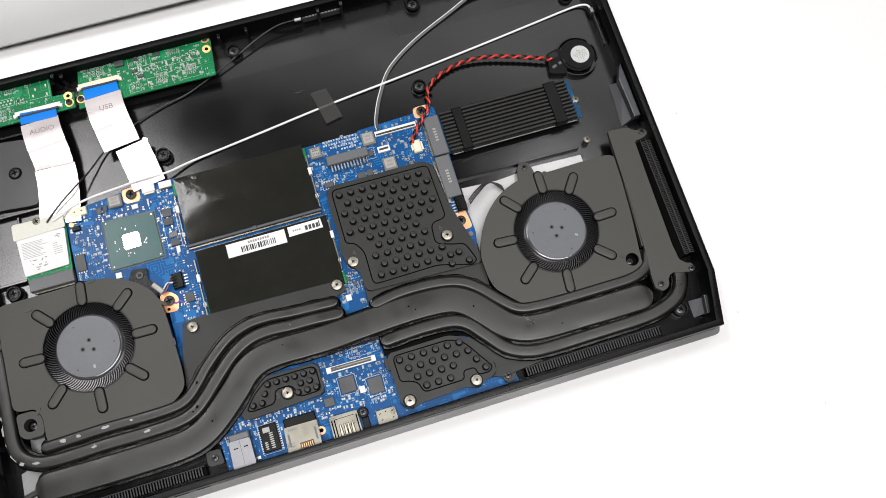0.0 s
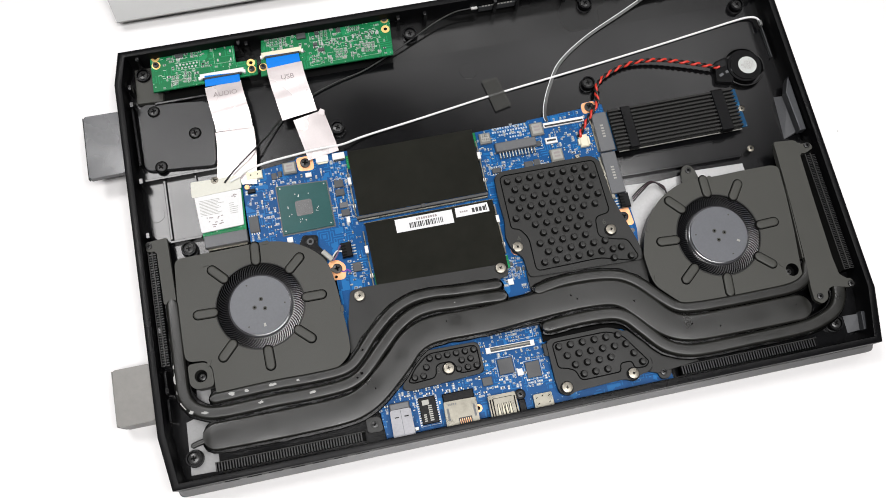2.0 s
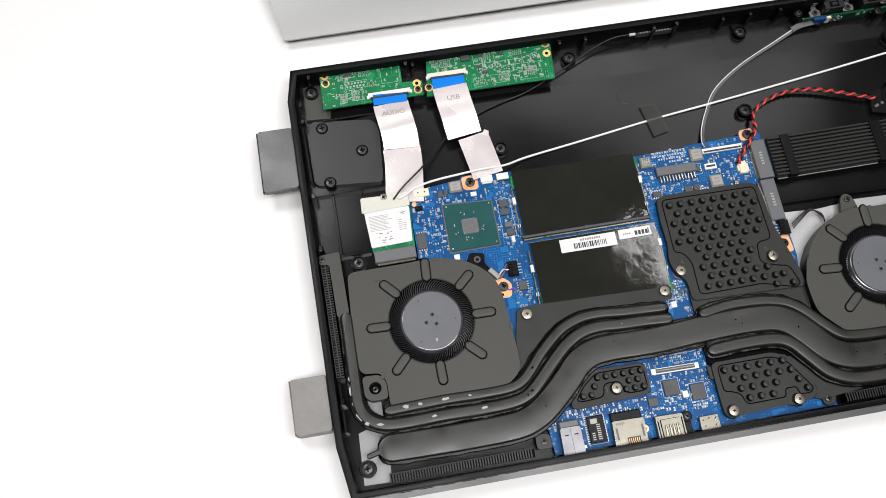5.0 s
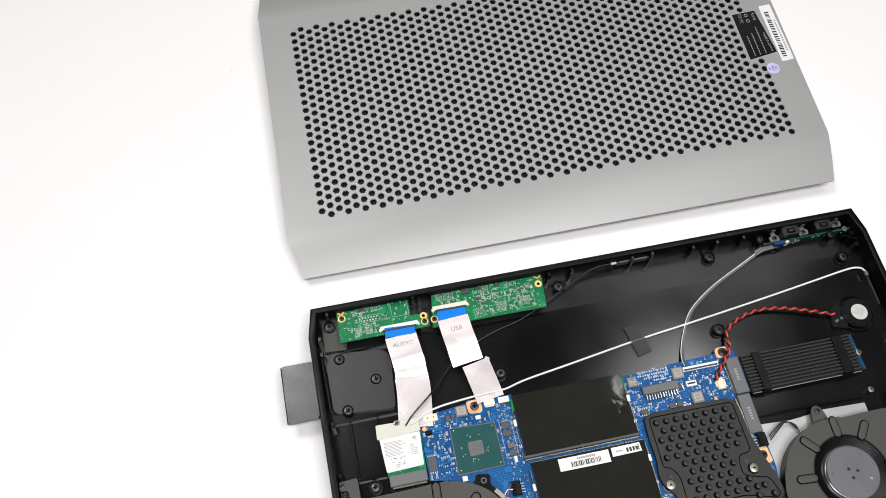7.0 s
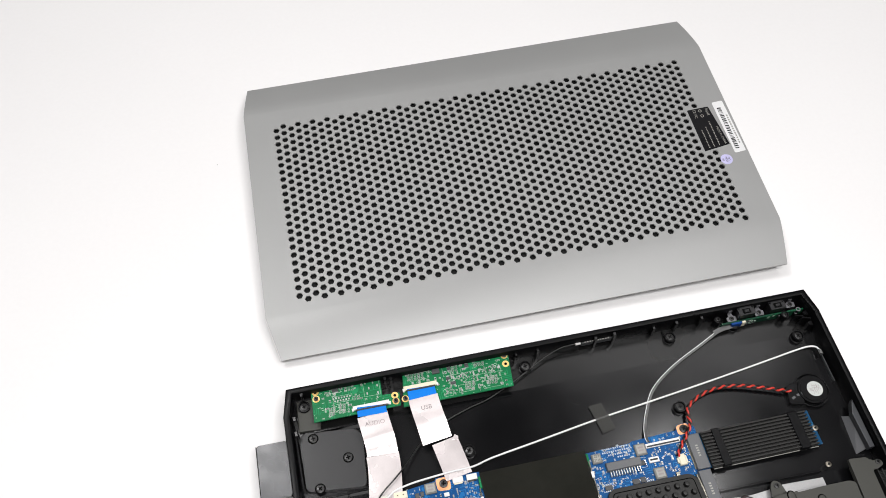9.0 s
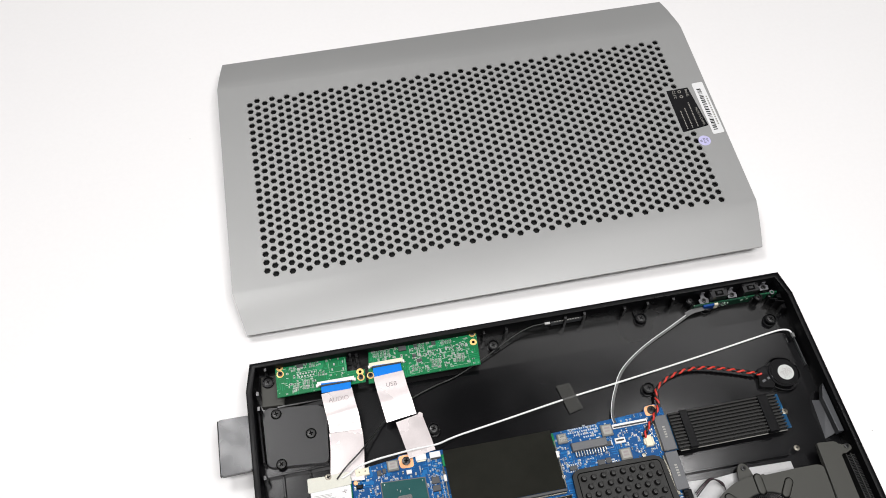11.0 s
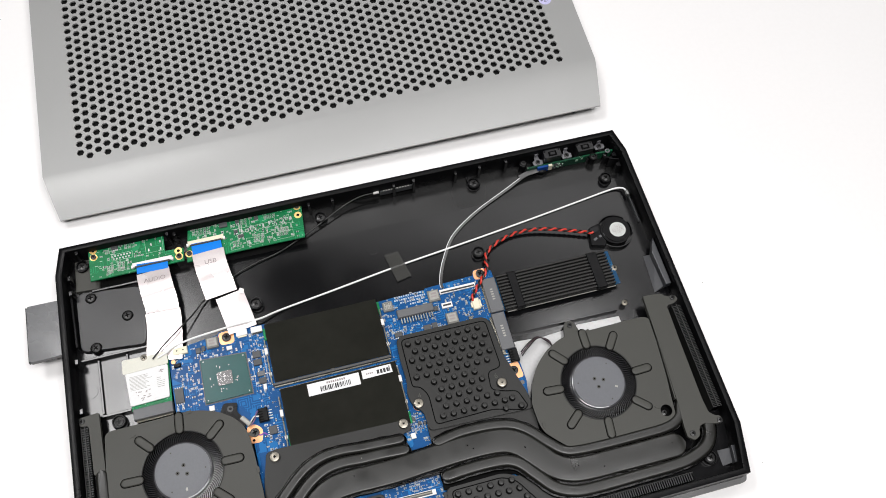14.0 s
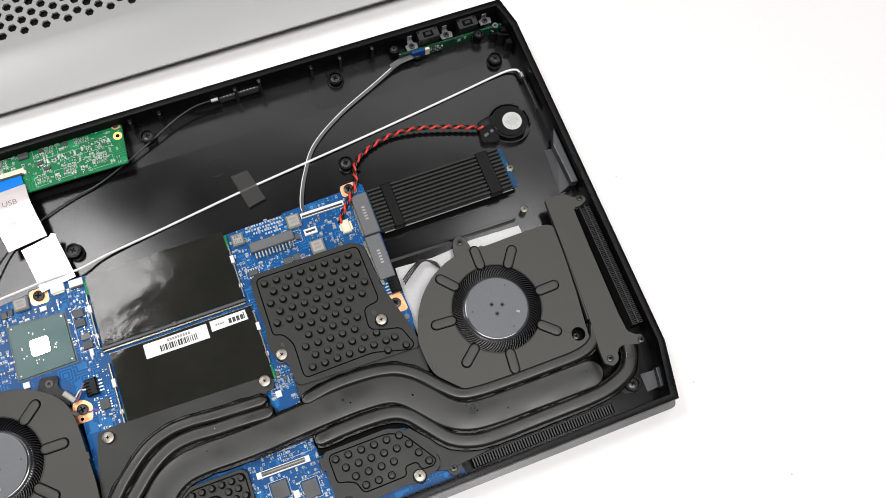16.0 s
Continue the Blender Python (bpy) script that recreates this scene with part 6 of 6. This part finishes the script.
for a0, a1 in ((40, 150), (205, 320), (340, 385)):
    arc = [Vector((335.4 + 11.4 * math.cos(radians(a)), 176.2 + 11.4 * math.sin(radians(a)), 4.8)) for a in range(a0, a1 + 1, 5)]
    part("holder_rib", sweep(arc, flat_section(0.9, 3.0, 0.2)), M_TRAY, case, "low moulded ring segment")
base = spline([(232.6, 151.6, 10.6), (236, 156.4, 11.6), (241.5, 162.4, 12.4), (246.6, 168.2, 12.0), (248.2, 173, 10.2), (249.4, 178.6, 8.8), (253.6, 183.4, 7.8), (261, 187.4, 7.4), (270, 189.8, 7.6), (278, 190.2, 8.2), (288, 188.8, 8.8), (298, 186.0, 9.0), (308, 182.6, 8.8), (316, 179.6, 8.8), (321, 178.0, 8.8)], 14)
run = 0.0
strands = ([], [])
for i, p in enumerate(base):
    run += (p - base[i - 1]).length if i else 0.0
    t = (base[min(i + 1, len(base) - 1)] - base[max(i - 1, 0)]).normalized()
    side, up = Vector((t.y, -t.x, 0)).normalized(), Vector((0, 0, 1))
    for k in (0, 1):
        a = run / 6.4 * math.tau + math.pi * k
        strands[k].append(p + side * math.cos(a) * 0.66 + up * math.sin(a) * 0.66)
part("red_wire", sweep(strands[0], wire_section(0.68, 8)), M_RED, cell, "red twisted wire", smooth=70)
part("black_wire", sweep(strands[1], wire_section(0.66, 8)), M_BLACKW, cell, "black twisted wire", smooth=70)

# ---- button board in the back corner ----
bb = thing("button_board", "narrow green button board standing beside the back wall", "circuit board")
part("pcb", box(293.6, 231.2, 353.2, 232.4, 5.0, 12.0, 0.1), M_GREEN2, bb)
ribbon(gc, "plug_end", [(287.5, 228.2, 8.2), (293, 229.6, 8.8), (300.8, 230.2, 9.4)], 3.2, M_GREYC, 0.2)
part("ribbon_plug", box(300.2, 229.8, 307.6, 231.3, 7.0, 12.2, 0.2), M_PLUG, bb, "dark blue ribbon plug")
part("ribbon_plug", box(307.9, 229.8, 310.4, 231.3, 7.0, 12.4, 0.2), M_IVORY, bb, "ivory end of the ribbon connector")
part("printed_mark", box(327.2, 231.05, 329.0, 231.22, 8.4, 10.6, 0), M_SILKG, bb)
part("printed_mark", box(331.0, 231.05, 332.2, 231.22, 9.4, 11.2, 0), M_SILKG, bb)
for k in range(22):
    x = 311.2 + (k % 6) * 1.3
    z = 6.2 + (k // 6) * 1.4
    part("component", box(x, 230.6, x + 0.8, 231.3, z, z + 0.8, 0.05), rng.choice((M_SOLDER, M_CHIP, M_SILKG)), bb)
part("board_ring", ring(349.6, 232.0, 0.9, 1.6, 11.6, 12.1, 18), M_BRK, bb)
for x0, x1, top in ((305.6, 317.2, 17.6), (328.6, 339.6, 17.2)):
    xm = (x0 + x1) / 2
    sw = part("switch_body", prism(rounded([(x0, 232.9), (x1, 232.9), (x1, 238.9), (x0, 238.9)], 0.5), 5.6, top, 0.5), M_BSW, bb, "black switch block")
    part("recess", box(xm - 2.8, 233.8, xm + 2.8, 237.4, top - 0.02, top + 0.05, 0), M_DARK, sw)
    part("plunger", box(xm - 1.6, 234.6, xm + 1.6, 236.6, top, top + 0.5, 0.2), M_BSW, sw)
    for q in (x0 + 0.9, x1 - 0.9):
        part("switch_post", disc(q, 238.0, 0.7, top, top + 0.6, 0.2, 12), M_RIM, sw)
for x, y in ((301.6, 234.4), (321.8, 235.0), (345.2, 236.4)):
    part("metal_bracket", prism(rounded([(x - 3.0, y - 2.0), (x + 3.2, y - 2.0), (x + 3.6, y + 1.4), (x + 1.8, y + 1.8), (x + 1.4, 239.2), (x - 1.2, 239.2), (x - 1.4, y + 1.8), (x - 3.4, y + 1.2)], 0.6), 11.2, 12.0, 0.15), M_BRK, bb, "pressed grey metal bracket")
    part("bracket_wall", prism([(x - 1.2, 238.4), (x + 1.4, 238.4), (x + 1.4, 239.0), (x - 1.2, 239.0)], 12.0, 15.4, 0.1), M_BRK, bb)
    part("post", disc(x, y, 1.9, 5.0, 11.2, 0.2, 14), M_TRAY, bb)
part("screw_pillar", disc(291.8, 235.4, 2.5, 4.8, 13.0, 0.4, 20), M_RIM, case, "black moulded screw pillar", smooth=40)
part("screw_pillar", disc(338.8, 229.8, 2.0, 4.8, 11.6, 0.3, 20), M_RIM, case, smooth=40)
part("collar", ring(338.8, 229.8, 1.9, 2.7, 11.0, 12.6), M_RIM, case, smooth=40)
for q, w in (((347.8, 226.8), 8.0), ((350.4, 223.4), 10.5), ((346.6, 232.8), 6.5)):
    part("rib", box(q[0] - 3.0, q[1] - 0.5, q[0] + 3.2, q[1] + 0.5, 4.8, 4.8 + w, 0.2, -18), M_RIM, case)
for x, y in ((336.5, 231.6), (348, 231)):
    part("moulded_post", disc(x, y, 1.6, 5.0, 10.5, 0.3, 12), M_TRAY, case)

def part_cluster(root, x0, y0, nx, ny, dx, dy, lying):
    """A close block of tiny parts inside printed frames."""
    sets = {k: bmesh.new() for k in ("bodies", "ends", "frames", "dark")}
    for i in range(nx):
        for j in range(ny):
            x, y = x0 + i * dx + 0.25 * j, y0 + j * dy
            tiny_part(x, y, lying, 1.1, 13.4, sets)
            for r in ((x - 0.95, y - 0.6, x + 0.95, y - 0.48), (x - 0.95, y + 0.48, x + 0.95, y + 0.6)):
                quick_box(sets["frames"], *r, 13.4, 13.43)
    for key, m in (("bodies", M_GREY), ("ends", M_SOLDER), ("frames", M_SILKG), ("dark", M_CHIP)):
        tagged(part("component_scatter" if key != "frames" else "printed_outline", sets[key], m, root), kind="stuff")


for root, spec in ((usb, ((113.0, 221.4, 3, 4, 2.2, 1.5, True), (128.6, 222.2, 3, 4, 2.2, 1.5, True), (100.0, 221.0, 2, 3, 2.3, 1.7, True), (104.4, 235.6, 3, 3, 2.3, 1.5, True), (122.4, 236.0, 3, 2, 2.3, 1.6, True), (77.0, 235.2, 5, 3, 2.3, 1.6, True))),
                   (aud, ((30.6, 222.4, 2, 4, 2.3, 1.5, True), (24.0, 222.0, 2, 4, 2.3, 1.4, True), (41.0, 229.4, 2, 2, 2.2, 1.6, True), (36.0, 236.4, 2, 2, 2.2, 1.6, True)))):
    for q in spec:
        part_cluster(root, *q)
for x0, y0 in ((108.4, 230.2), (125.8, 231.4)):
    for k in range(10):
        part("solder_pin", disc(x0 + (k % 5) * 2.1 + (k // 5) * 1.0, y0 + (k // 5) * 1.8, 0.5, 13.4, 13.6, 0.1, 8), M_CHIP if k % 3 else M_SOLDER, usb)
    for x, y in ((x0 - 2.2, y0 + 0.9), (x0 + 11.4, y0 + 1.1)):
        part("shell_tab", sweep([Vector((x, y - 0.8, 13.4)), Vector((x, y + 0.8, 13.4))], flat_section(1.1, 0.3), 0.5), M_SOLDER, usb)
for x, y in ((101.4, 230.2), (103.2, 236.8), (120.4, 239.0)):
    chip("chip", x, y, x + 2.4, y + 1.8, 0.9, M_CHIP, usb, "small black chip", pins="ns", z=13.4, pitch=0.8)

# fine printing on the green boards
for root, boxes in ((aud, ((27.0, 229.4, 39.6, 233.8), (25.8, 236.2, 33, 240), (47.4, 229.6, 58, 240.6), (30, 222, 36, 228))), (usb, ((78, 234, 90, 239), (100, 233, 112, 239.4), (113, 229.6, 126, 233), (126.6, 229.4, 138, 233), (108, 219.8, 118, 225), (124, 219.4, 137, 224.6), (98, 219, 104, 224)))):
    bm = bmesh.new()
    for x0, y0, x1, y1 in boxes:
        for q in ((x0, y0, x1, y0 + 0.16), (x0, y1 - 0.16, x1, y1), (x0, y0, x0 + 0.16, y1), (x1 - 0.16, y0, x1, y1)):
            quick_box(bm, *q, 13.4, 13.43)
    for k in range(26):
        a, b = rng.uniform(16 if root is aud else 98, 36 if root is aud else 138), rng.uniform(220.4, 239)
        quick_box(bm, a, b, a + rng.uniform(0.8, 2.0), b + 0.35, 13.4, 13.43)
    tagged(part("printed_outline", bm, M_SILKG, root), kind="stuff")

for x, y, w in ((180.2, 90.2, 2.2), (183.4, 87.0, 2.0), (186.2, 86.4, 1.6)):
    part("component", box(x - w / 2, y - w / 2, x + w / 2, y + w / 2, PZ, PZ + 1.0, 0.15), M_CHIP, board)
